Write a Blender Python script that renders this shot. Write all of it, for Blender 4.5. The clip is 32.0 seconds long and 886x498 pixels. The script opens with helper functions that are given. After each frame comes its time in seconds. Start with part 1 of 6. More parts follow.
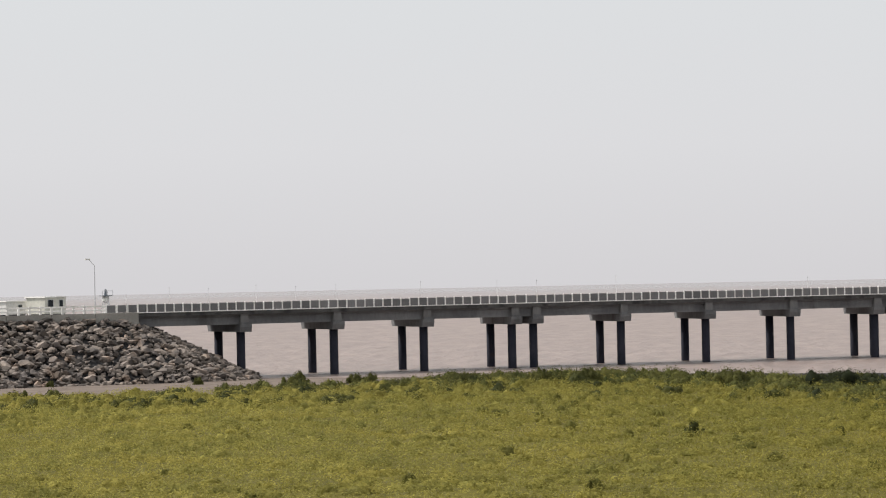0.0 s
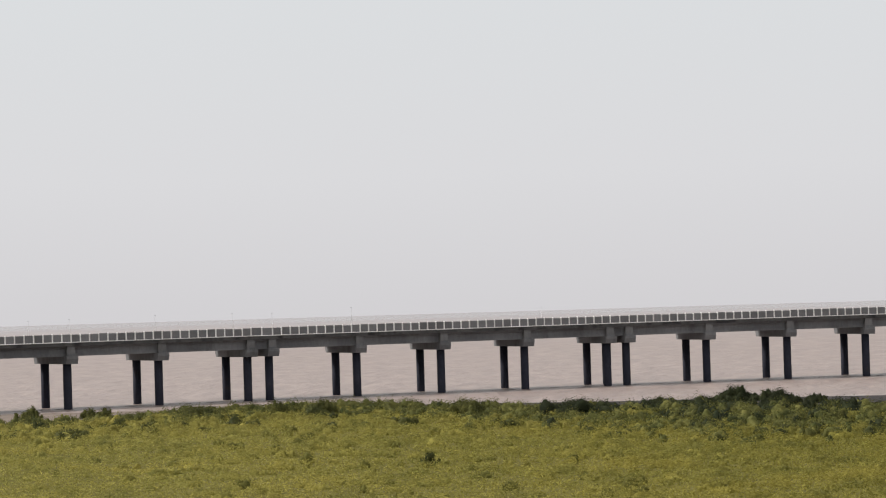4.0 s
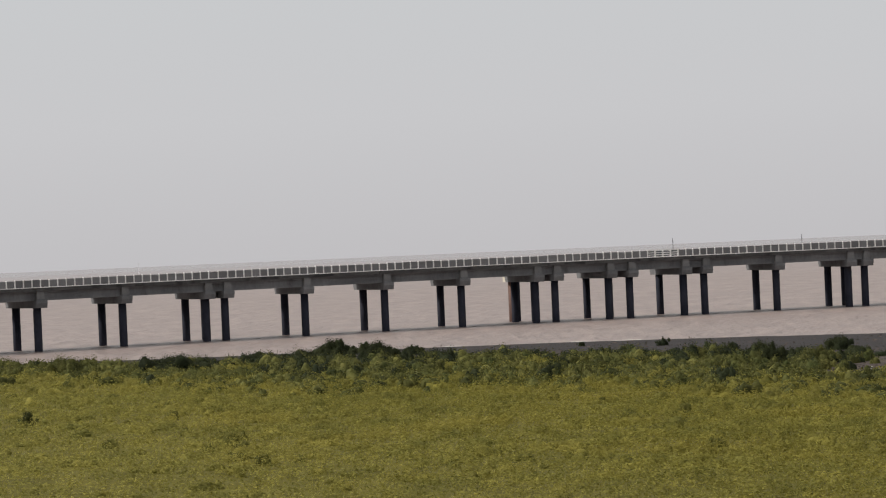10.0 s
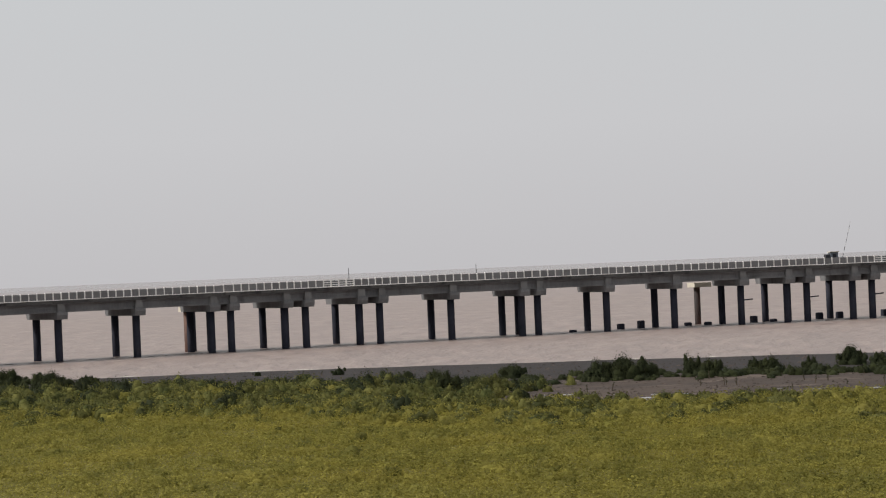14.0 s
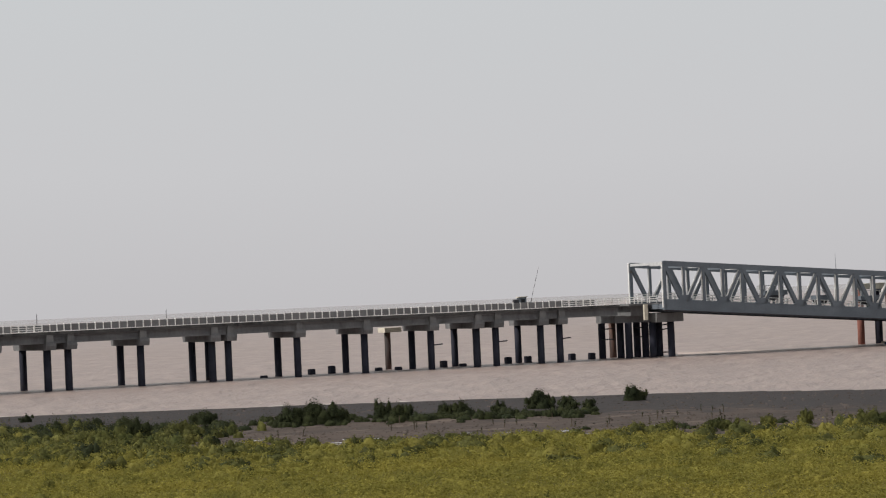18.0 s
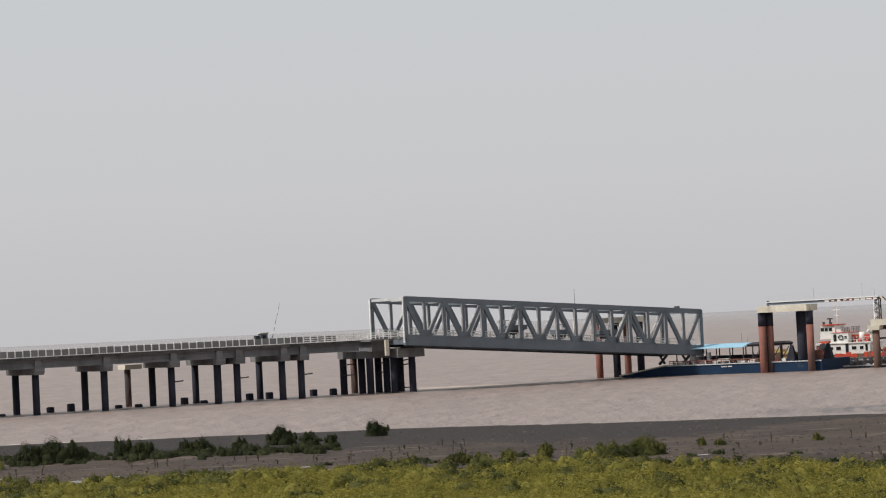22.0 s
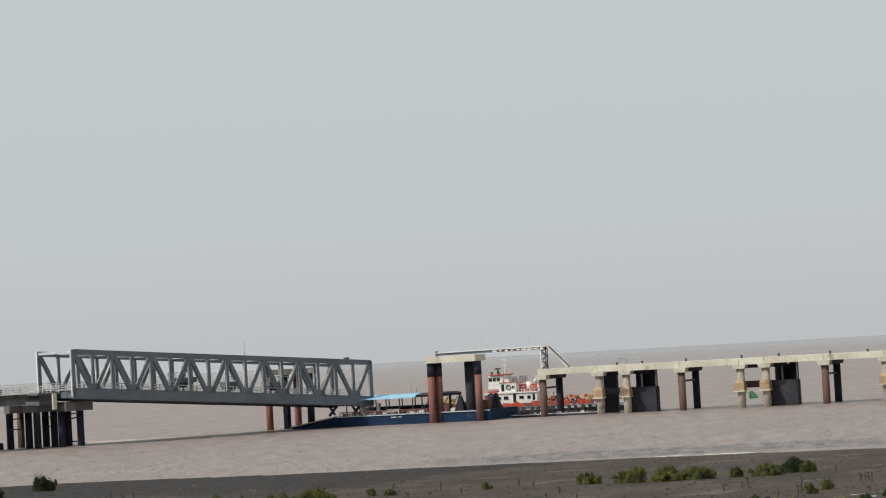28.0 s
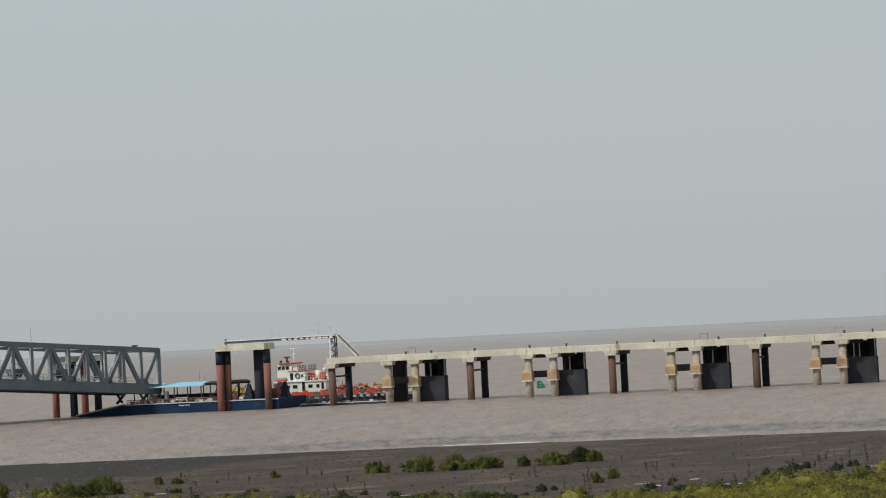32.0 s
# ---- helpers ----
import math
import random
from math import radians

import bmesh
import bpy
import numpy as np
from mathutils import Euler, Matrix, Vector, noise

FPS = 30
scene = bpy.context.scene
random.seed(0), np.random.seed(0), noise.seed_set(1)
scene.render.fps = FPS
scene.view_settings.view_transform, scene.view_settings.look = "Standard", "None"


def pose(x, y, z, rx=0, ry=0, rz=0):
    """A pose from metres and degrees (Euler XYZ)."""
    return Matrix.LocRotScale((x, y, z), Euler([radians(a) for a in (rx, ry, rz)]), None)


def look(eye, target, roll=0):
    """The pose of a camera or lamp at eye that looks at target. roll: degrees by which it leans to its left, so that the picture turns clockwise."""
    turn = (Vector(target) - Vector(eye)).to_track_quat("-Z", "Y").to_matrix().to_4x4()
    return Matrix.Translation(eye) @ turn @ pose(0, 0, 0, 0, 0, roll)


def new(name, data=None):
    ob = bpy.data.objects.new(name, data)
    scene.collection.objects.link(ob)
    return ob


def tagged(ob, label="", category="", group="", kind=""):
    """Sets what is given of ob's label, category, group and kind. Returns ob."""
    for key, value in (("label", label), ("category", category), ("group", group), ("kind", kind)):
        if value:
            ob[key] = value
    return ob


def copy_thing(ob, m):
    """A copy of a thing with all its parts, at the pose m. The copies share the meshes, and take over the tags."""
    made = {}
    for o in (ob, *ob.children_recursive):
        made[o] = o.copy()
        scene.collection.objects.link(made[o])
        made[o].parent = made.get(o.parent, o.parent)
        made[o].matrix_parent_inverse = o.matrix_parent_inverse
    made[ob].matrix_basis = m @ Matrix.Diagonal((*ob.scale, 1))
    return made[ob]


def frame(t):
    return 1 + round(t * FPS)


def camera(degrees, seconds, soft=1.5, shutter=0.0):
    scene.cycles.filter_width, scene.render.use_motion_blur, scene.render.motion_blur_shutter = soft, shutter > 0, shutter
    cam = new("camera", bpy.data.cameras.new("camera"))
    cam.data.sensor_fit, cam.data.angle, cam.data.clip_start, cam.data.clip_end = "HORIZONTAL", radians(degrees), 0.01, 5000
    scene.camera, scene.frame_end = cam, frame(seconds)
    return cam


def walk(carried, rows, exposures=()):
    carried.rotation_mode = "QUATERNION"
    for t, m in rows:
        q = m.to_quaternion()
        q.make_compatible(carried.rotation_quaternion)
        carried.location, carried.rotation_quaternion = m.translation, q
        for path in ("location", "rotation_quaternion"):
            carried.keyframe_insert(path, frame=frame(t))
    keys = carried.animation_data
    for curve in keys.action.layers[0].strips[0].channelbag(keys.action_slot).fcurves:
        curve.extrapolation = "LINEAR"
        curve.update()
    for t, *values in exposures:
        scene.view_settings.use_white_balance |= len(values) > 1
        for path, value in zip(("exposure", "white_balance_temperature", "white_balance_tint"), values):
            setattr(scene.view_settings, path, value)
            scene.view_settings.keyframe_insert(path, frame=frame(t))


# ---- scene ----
# Eye on the river bank; the level is that of the river (z = 0).
EYE_Z = 11.8
FOV = 19.142
PAN = (
    (0, -0.000, 0.711, -1.193), (0.5, 0.357, 0.817, -1.163), (1, 0.753, 0.940, -1.431), (1.5, 2.084, 1.124, -1.397),
    (2, 3.117, 1.189, -1.543), (2.5, 3.900, 1.175, -1.368), (4.5, 6.404, 1.267, -1.895), (5, 7.082, 0.578, -1.947),
    (5.5, 7.837, 0.306, -2.037), (6, 8.566, 1.073, -2.099), (6.5, 9.500, 1.900, -2.319), (7, 10.193, 2.102, -2.274),
    (7.5, 10.671, 1.563, -2.208), (8, 11.302, 1.115, -2.372), (8.5, 12.345, 0.317, -2.401), (9, 13.268, -0.002, -2.481),
    (9.5, 14.027, -0.026, -2.464), (10, 14.500, -0.032, -2.497), (10.5, 15.113, 0.163, -2.629), (11, 15.927, 0.309, -2.740),
    (11.5, 17.065, 0.665, -2.857), (12, 18.060, 0.594, -2.674), (12.5, 18.930, 0.246, -2.783), (13, 19.522, -0.065, -2.734),
    (13.5, 20.649, 0.004, -2.501), (14, 21.576, 0.311, -2.448), (14.5, 22.606, 0.634, -2.348), (15, 23.367, 0.567, -2.313),
    (15.5, 24.265, 0.501, -2.311), (17.5, 27.488, 1.031, -2.311), (18, 28.347, 1.008, -2.527), (18.5, 29.472, 0.920, -2.762),
    (19, 30.558, 0.878, -2.602), (19.5, 31.258, 0.738, -2.561), (20, 31.665, 0.726, -2.602), (20.5, 32.180, 0.990, -2.660),
    (21, 32.695, 1.260, -2.731), (21.5, 33.488, 1.504, -2.831), (22, 34.017, 1.525, -2.815), (22.5, 34.507, 1.581, -2.912),
    (23, 35.013, 1.828, -3.119), (23.5, 35.887, 1.847, -2.999), (24, 37.228, 1.640, -2.974), (24.5, 37.871, 1.173, -3.034),
    (25, 38.270, 0.997, -3.050), (25.5, 38.951, 1.426, -3.080), (27.5, 40.548, 1.981, -3.006), (28, 41.264, 2.270, -3.228),
    (28.5, 42.091, 2.579, -3.180), (29, 42.689, 2.559, -3.256), (29.5, 43.150, 2.303, -3.055), (30, 43.785, 2.688, -3.089),
    (30.5, 44.682, 3.184, -2.855), (31, 45.717, 3.411, -2.972), (31.5, 45.955, 2.519, -2.816), (32, 45.820, 1.784, -2.869),
)
cam = camera(FOV, 32.0, soft=1.15)
walk(cam, [(t, pose(0, 0, EYE_Z, 90 + tilt, 0, -turn) @ pose(0, 0, 0, 0, 0, lean)) for t, turn, tilt, lean in PAN],
     exposures=[(0, 0.27, 6500, 10), (4.4, 0.24, 6500, 10), (5.0, -0.04, 6500, 10), (18, -0.03, 6500, 10), (23, -0.04, 6450, 9),
                (25, -0.06, 6350, 6), (28, -0.07, 6300, 4), (30, -0.06, 6280, 3), (31, -0.26, 6250, 2), (32, -0.27, 6250, 2)])

# ---- light ----
SUN_EL, SUN_AZ = 46, -75          # degrees; azimuth clockwise from +y
world = bpy.data.worlds.new("hazy_sky")
scene.world = world
world.use_nodes = True
wt = world.node_tree
wt.nodes.clear()
sky = wt.nodes.new("ShaderNodeTexSky")
sky.sky_type, sky.sun_disc = "NISHITA", False
sky.sun_elevation, sky.sun_rotation = radians(SUN_EL), radians(SUN_AZ)
sky.dust_density, sky.air_density, sky.altitude = 8.0, 1.0, 5.0
gain = wt.nodes.new("ShaderNodeVectorMath")
gain.operation = "SCALE"
gain.inputs["Scale"].default_value = 0.07
wt.links.new(sky.outputs[0], gain.inputs[0])
coord = wt.nodes.new("ShaderNodeTexCoord")
split = wt.nodes.new("ShaderNodeSeparateXYZ")
wt.links.new(coord.outputs["Generated"], split.inputs[0])
ramp = wt.nodes.new("ShaderNodeValToRGB")
ramp.color_ramp.elements[0].position, ramp.color_ramp.elements[0].color = 0.0, (0.585, 0.575, 0.59, 1)
ramp.color_ramp.elements[1].position, ramp.color_ramp.elements[1].color = 0.7, (0.67, 0.655, 0.635, 1)
e = ramp.color_ramp.elements.new(0.05)
e.color = (0.63, 0.63, 0.645, 1)
e = ramp.color_ramp.elements.new(0.13)
e.color = (0.63, 0.65, 0.665, 1)
e = ramp.color_ramp.elements.new(0.3)
e.color = (0.63, 0.66, 0.675, 1)
wt.links.new(split.outputs["Z"], ramp.inputs[0])
haze = wt.nodes.new("ShaderNodeMix")
haze.data_type = "RGBA"
haze.inputs["Factor"].default_value = 0.93
wt.links.new(gain.outputs[0], haze.inputs["A"])
wt.links.new(ramp.outputs[0], haze.inputs["B"])
back = wt.nodes.new("ShaderNodeBackground")
wt.links.new(haze.outputs["Result"], back.inputs["Color"])
out = wt.nodes.new("ShaderNodeOutputWorld")
wt.links.new(back.outputs[0], out.inputs["Surface"])

lamp = bpy.data.lights.new("sun", "SUN")
lamp.energy, lamp.angle, lamp.color = 3.4, radians(4), (1.0, 0.95, 0.88)
sun = new("sun", lamp)
sa, se = radians(SUN_AZ), radians(SUN_EL)
sun.matrix_world = look((math.sin(sa) * math.cos(se) * 100, math.cos(sa) * math.cos(se) * 100, math.sin(se) * 100), (0, 0, 0))


# ---- materials ----
def mat(name, a, b=None, rough=0.8, scale=1.0, fine=12.0, bump=0.3, metal=0.0, spots=None, spot_scale=0.3, spot_at=0.6,
        stretch=(1, 1, 1), island=0.0, obj=0.0, spec=0.4, bump_d=0.02):
    """Two-tone surface: broad patches of a and b, fine grain, stains of a third colour, random shade per piece."""
    m = bpy.data.materials.new(name)
    m.use_nodes = True
    nt = m.node_tree
    bsdf = nt.nodes["Principled BSDF"]
    b = b or tuple(c * 0.75 for c in a)
    geo = nt.nodes.new("ShaderNodeNewGeometry")
    mp = nt.nodes.new("ShaderNodeMapping")
    mp.inputs["Scale"].default_value = stretch
    nt.links.new(geo.outputs["Position"], mp.inputs["Vector"])

    def noise_node(s, detail):
        n = nt.nodes.new("ShaderNodeTexNoise")
        n.inputs["Scale"].default_value, n.inputs["Detail"].default_value = s, detail
        nt.links.new(mp.outputs[0], n.inputs["Vector"])
        return n

    def mix(f, ca, cb, blend="MIX"):
        x = nt.nodes.new("ShaderNodeMix")
        x.data_type, x.blend_type = "RGBA", blend
        for sock, v in (("Factor", f), ("A", ca), ("B", cb)):
            if hasattr(v, "links"):
                nt.links.new(v, x.inputs[sock])
            elif sock == "Factor":
                x.inputs[sock].default_value = v
            else:
                x.inputs[sock].default_value = (*v, 1)
        return x.outputs["Result"]

    def sharpen(sock, lo, hi):
        r = nt.nodes.new("ShaderNodeMapRange")
        r.inputs["From Min"].default_value, r.inputs["From Max"].default_value = lo, hi
        nt.links.new(sock, r.inputs["Value"])
        return r.outputs[0]

    n1, n2 = noise_node(scale, 4), noise_node(fine, 3)
    col = mix(sharpen(n1.outputs[0], 0.35, 0.65), a, b)
    if spots:
        n3 = noise_node(spot_scale, 5)
        col = mix(sharpen(n3.outputs[0], spot_at, spot_at + 0.12), col, spots)
    if island:
        v = nt.nodes.new("ShaderNodeMath")
        v.operation = "MULTIPLY_ADD"
        nt.links.new(geo.outputs["Random Per Island"], v.inputs[0])
        v.inputs[1].default_value, v.inputs[2].default_value = 2 * island, 1 - island
        col = mix(1.0, col, v.outputs[0], "MULTIPLY")
    if obj:
        oi = nt.nodes.new("ShaderNodeObjectInfo")
        v = nt.nodes.new("ShaderNodeMath")
        v.operation = "MULTIPLY_ADD"
        nt.links.new(oi.outputs["Random"], v.inputs[0])
        v.inputs[1].default_value, v.inputs[2].default_value = 2 * obj, 1 - obj
        col = mix(1.0, col, v.outputs[0], "MULTIPLY")
    g = nt.nodes.new("ShaderNodeMath")
    g.operation = "MULTIPLY_ADD"
    nt.links.new(n2.outputs[0], g.inputs[0])
    g.inputs[1].default_value, g.inputs[2].default_value = 0.5, 0.75
    col = mix(1.0, col, g.outputs[0], "MULTIPLY")
    nt.links.new(col, bsdf.inputs["Base Color"])
    bsdf.inputs["Roughness"].default_value, bsdf.inputs["Metallic"].default_value = rough, metal
    bsdf.inputs["Specular IOR Level"].default_value = spec
    if bump:
        bp = nt.nodes.new("ShaderNodeBump")
        bp.inputs["Strength"].default_value, bp.inputs["Distance"].default_value = bump, bump_d
        nt.links.new(n2.outputs[0], bp.inputs["Height"])
        nt.links.new(bp.outputs[0], bsdf.inputs["Normal"])
    return m


CONCRETE = mat("weathered_concrete", (0.178, 0.179, 0.184), (0.12, 0.122, 0.127), 0.9, 0.25, 3, 0.4, spots=(0.10, 0.10, 0.10), spot_scale=0.5, stretch=(1, 1, 0.35))
BLOCK = mat("grey_concrete_upstand", (0.188, 0.186, 0.186), (0.135, 0.134, 0.135), 0.9, 0.5, 4, 0.3, spots=(0.12, 0.115, 0.11), spot_scale=0.6, stretch=(1, 1, 0.35))
SLAB_SHADE = mat("slab_shade_concrete", (0.06, 0.059, 0.06), (0.1, 0.098, 0.096), 0.95, 0.5, 4, 0.4, spots=(0.035, 0.034, 0.036), spot_scale=0.7, spot_at=0.52, stretch=(1, 1, 0.4))
PALE = mat("pale_concrete", (0.64, 0.60, 0.50), (0.52, 0.48, 0.40), 0.9, 0.3, 3, 0.4, spots=(0.28, 0.24, 0.18), spot_scale=0.4, spot_at=0.62)
WALL = mat("grey_parapet_wall", (0.33, 0.315, 0.29), (0.26, 0.25, 0.23), 0.9, 0.4, 4, 0.3, spots=(0.2, 0.19, 0.175), spot_scale=0.5, spot_at=0.6)
COLUMN = mat("stained_column", (0.42, 0.36, 0.29), (0.30, 0.25, 0.21), 0.9, 0.4, 3, 0.4, spots=(0.16, 0.11, 0.08), spot_scale=0.5, spot_at=0.6)
OCHRE = mat("ochre_block", (0.45, 0.32, 0.19), (0.34, 0.235, 0.145), 0.9, 0.6, 3, 0.4, spots=(0.2, 0.14, 0.1))
BITUMEN_AND_SHADE = mat("bitumen_and_shade_pile", (0.021, 0.023, 0.035), (0.033, 0.034, 0.048), 0.85, 0.4, 4, 0.4, spec=0.2, spots=(0.05, 0.04, 0.04), spot_scale=0.4, spot_at=0.64)
RUST = mat("rusty_red_pile", (0.265, 0.105, 0.08), (0.18, 0.078, 0.064), 0.8, 0.5, 5, 0.5, spots=(0.1, 0.06, 0.055), spot_scale=0.35, spot_at=0.51, stretch=(1, 1, 0.3))
RUSTDARK = mat("dark_rust_pile", (0.10, 0.06, 0.05), (0.16, 0.09, 0.07), 0.8, 0.5, 5, 0.5, spots=(0.04, 0.032, 0.032), spot_scale=0.4, spot_at=0.5, stretch=(1, 1, 0.3))
POST = mat("white_post", (0.85, 0.84, 0.82), (0.7, 0.69, 0.67), 0.8, 0.5, 6, 0.2, obj=0.12)
PANEL = mat("grey_rail_panel", (0.182, 0.182, 0.187), (0.145, 0.146, 0.15), 0.8, 0.4, 6, 0.2, obj=0.15)
STEEL = mat("grey_painted_steel", (0.14, 0.163, 0.19), (0.108, 0.128, 0.152), 0.55, 0.3, 5, 0.2, spots=(0.10, 0.085, 0.075), spot_scale=0.6, spot_at=0.68)
STEELLT = mat("light_galvanised_steel", (0.58, 0.59, 0.6), (0.46, 0.47, 0.48), 0.55, 0.8, 8, 0.2, metal=0.2)
FENDER_AND_SHADE = mat("black_fender_and_shade", (0.022, 0.023, 0.031), (0.034, 0.034, 0.043), 0.85, 0.4, 4, 0.5, spots=(0.06, 0.05, 0.048), spot_scale=0.4, spot_at=0.6)
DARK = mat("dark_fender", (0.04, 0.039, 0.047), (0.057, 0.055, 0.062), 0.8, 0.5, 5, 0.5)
BLUE = mat("navy_hull_paint", (0.011, 0.028, 0.062), (0.014, 0.034, 0.074), 0.7, 0.25, 4, 0.2, spec=0.15, spots=(0.05, 0.06, 0.08), spot_scale=0.5, spot_at=0.64)
CYAN = mat("sky_blue_sheet", (0.34, 0.58, 0.74), (0.28, 0.51, 0.68), 0.6, 0.4, 6, 0.2)
WHITE = mat("white_ship_paint", (0.78, 0.77, 0.74), (0.7, 0.69, 0.66), 0.5, 0.4, 6, 0.15, spots=(0.45, 0.33, 0.26), spot_scale=0.5, spot_at=0.7)
CREAM = mat("cream_cabin_wall", (0.66, 0.65, 0.58), (0.58, 0.57, 0.51), 0.8, 0.5, 5, 0.2, spots=(0.4, 0.38, 0.33), spot_at=0.68)
RED = mat("red_ship_paint", (0.52, 0.07, 0.035), (0.44, 0.06, 0.035), 0.55, 0.4, 5, 0.2, spots=(0.25, 0.07, 0.05), spot_at=0.66)
ORANGE = mat("orange_gear", (0.62, 0.2, 0.06), (0.5, 0.15, 0.05), 0.7, 0.5, 5, 0.2)
YELLOW = mat("ochre_yellow_gear", (0.55, 0.4, 0.14), (0.45, 0.32, 0.12), 0.7, 0.5, 5, 0.2)
GLASS = mat("dark_window_glass", (0.02, 0.025, 0.03), (0.015, 0.02, 0.025), 0.12, 1, 4, 0)
GREEN = mat("green_board", (0.02, 0.42, 0.18), (0.02, 0.36, 0.15), 0.7, 0.6, 5, 0.2)
ROCK = mat("grey_basalt_rock", (0.222, 0.186, 0.16), (0.105, 0.093, 0.088), 0.9, 0.8, 4, 0.8, spots=(0.215, 0.162, 0.128), spot_scale=0.42, spot_at=0.55, obj=0.6, island=0.0, bump_d=0.06)
ROCKS = mat("grey_basalt_rubble", (0.222, 0.186, 0.16), (0.105, 0.093, 0.088), 0.9, 0.8, 4, 0.8, spots=(0.215, 0.162, 0.128), spot_scale=0.42, spot_at=0.55, island=0.6, bump_d=0.06)
GRASS = mat("olive_weed_leaves", (0.285, 0.25, 0.062), (0.15, 0.143, 0.04), 0.75, 0.42, 1.5, 0, spots=(0.26, 0.225, 0.055), spot_scale=0.09, spot_at=0.52, island=0.27, spec=0.05)
TOPS = mat("pale_weed_tops", (0.275, 0.245, 0.065), (0.2, 0.19, 0.047), 0.75, 0.5, 2, 0, island=0.3, spec=0.06)
LEAF = mat("dark_bush_leaves", (0.024, 0.031, 0.016), (0.039, 0.045, 0.019), 0.7, 0.5, 2, 0, island=0.28, spec=0.06)
OLIVE = mat("dull_olive_leaves", (0.165, 0.155, 0.04), (0.11, 0.108, 0.03), 0.75, 0.5, 2, 0, island=0.28, spec=0.05)
SCRUB = mat("mid_green_scrub_leaves", (0.052, 0.062, 0.021), (0.155, 0.15, 0.046), 0.75, 0.55, 2, 0, island=0.38, spec=0.06)
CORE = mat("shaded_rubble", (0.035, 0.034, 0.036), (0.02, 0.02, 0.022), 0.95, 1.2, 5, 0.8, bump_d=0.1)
FOAM = mat("pale_foam", (0.6, 0.57, 0.54), (0.5, 0.47, 0.44), 0.8, 1.0, 6, 0)
BUSHMID = mat("olive_bush_leaves", (0.045, 0.052, 0.019), (0.105, 0.105, 0.032), 0.7, 0.5, 2, 0, island=0.28, spec=0.06)
RIP = mat("pale_tide_rip", (0.43, 0.35, 0.315), (0.33, 0.262, 0.235), 0.6, 0.12, 0.7, 0.3, stretch=(0.6, 1, 1))
TWIG = mat("brown_twig", (0.10, 0.075, 0.05), (0.07, 0.055, 0.04), 0.9, 2, 9, 0.3)


def leafy(m, amount=0.4):
    """Lets light through the leaves of a material."""
    nt = m.node_tree
    bsdf = nt.nodes["Principled BSDF"]
    tr = nt.nodes.new("ShaderNodeBsdfTranslucent")
    nt.links.new(bsdf.inputs["Base Color"].links[0].from_socket, tr.inputs["Color"])
    mx = nt.nodes.new("ShaderNodeMixShader")
    mx.inputs[0].default_value = amount
    nt.links.new(bsdf.outputs[0], mx.inputs[1])
    nt.links.new(tr.outputs[0], mx.inputs[2])
    nt.links.new(mx.outputs[0], nt.nodes["Material Output"].inputs["Surface"])


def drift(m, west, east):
    """Scales the leaf colour along x: brighter at low x, darker at high x."""
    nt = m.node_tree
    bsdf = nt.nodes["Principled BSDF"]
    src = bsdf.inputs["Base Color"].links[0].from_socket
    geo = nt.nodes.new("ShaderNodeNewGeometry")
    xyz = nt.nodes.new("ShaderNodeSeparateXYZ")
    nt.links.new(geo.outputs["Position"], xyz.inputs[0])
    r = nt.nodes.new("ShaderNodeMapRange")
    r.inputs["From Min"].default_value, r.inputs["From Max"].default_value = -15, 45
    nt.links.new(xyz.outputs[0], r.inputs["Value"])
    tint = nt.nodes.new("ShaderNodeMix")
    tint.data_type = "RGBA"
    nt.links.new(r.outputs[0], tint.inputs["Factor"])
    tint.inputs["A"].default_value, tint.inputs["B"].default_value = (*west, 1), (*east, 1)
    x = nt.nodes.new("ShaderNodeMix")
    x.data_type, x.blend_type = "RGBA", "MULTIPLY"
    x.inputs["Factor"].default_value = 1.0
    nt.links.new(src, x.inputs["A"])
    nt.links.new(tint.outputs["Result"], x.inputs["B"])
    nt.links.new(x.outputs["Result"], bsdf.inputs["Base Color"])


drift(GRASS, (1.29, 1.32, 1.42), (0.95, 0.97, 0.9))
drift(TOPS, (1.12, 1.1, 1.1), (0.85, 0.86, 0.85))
for m, amount in ((GRASS, 0.4), (TOPS, 0.4), (LEAF, 0.2), (SCRUB, 0.22), (OLIVE, 0.3), (BUSHMID, 0.2)):
    leafy(m, amount)


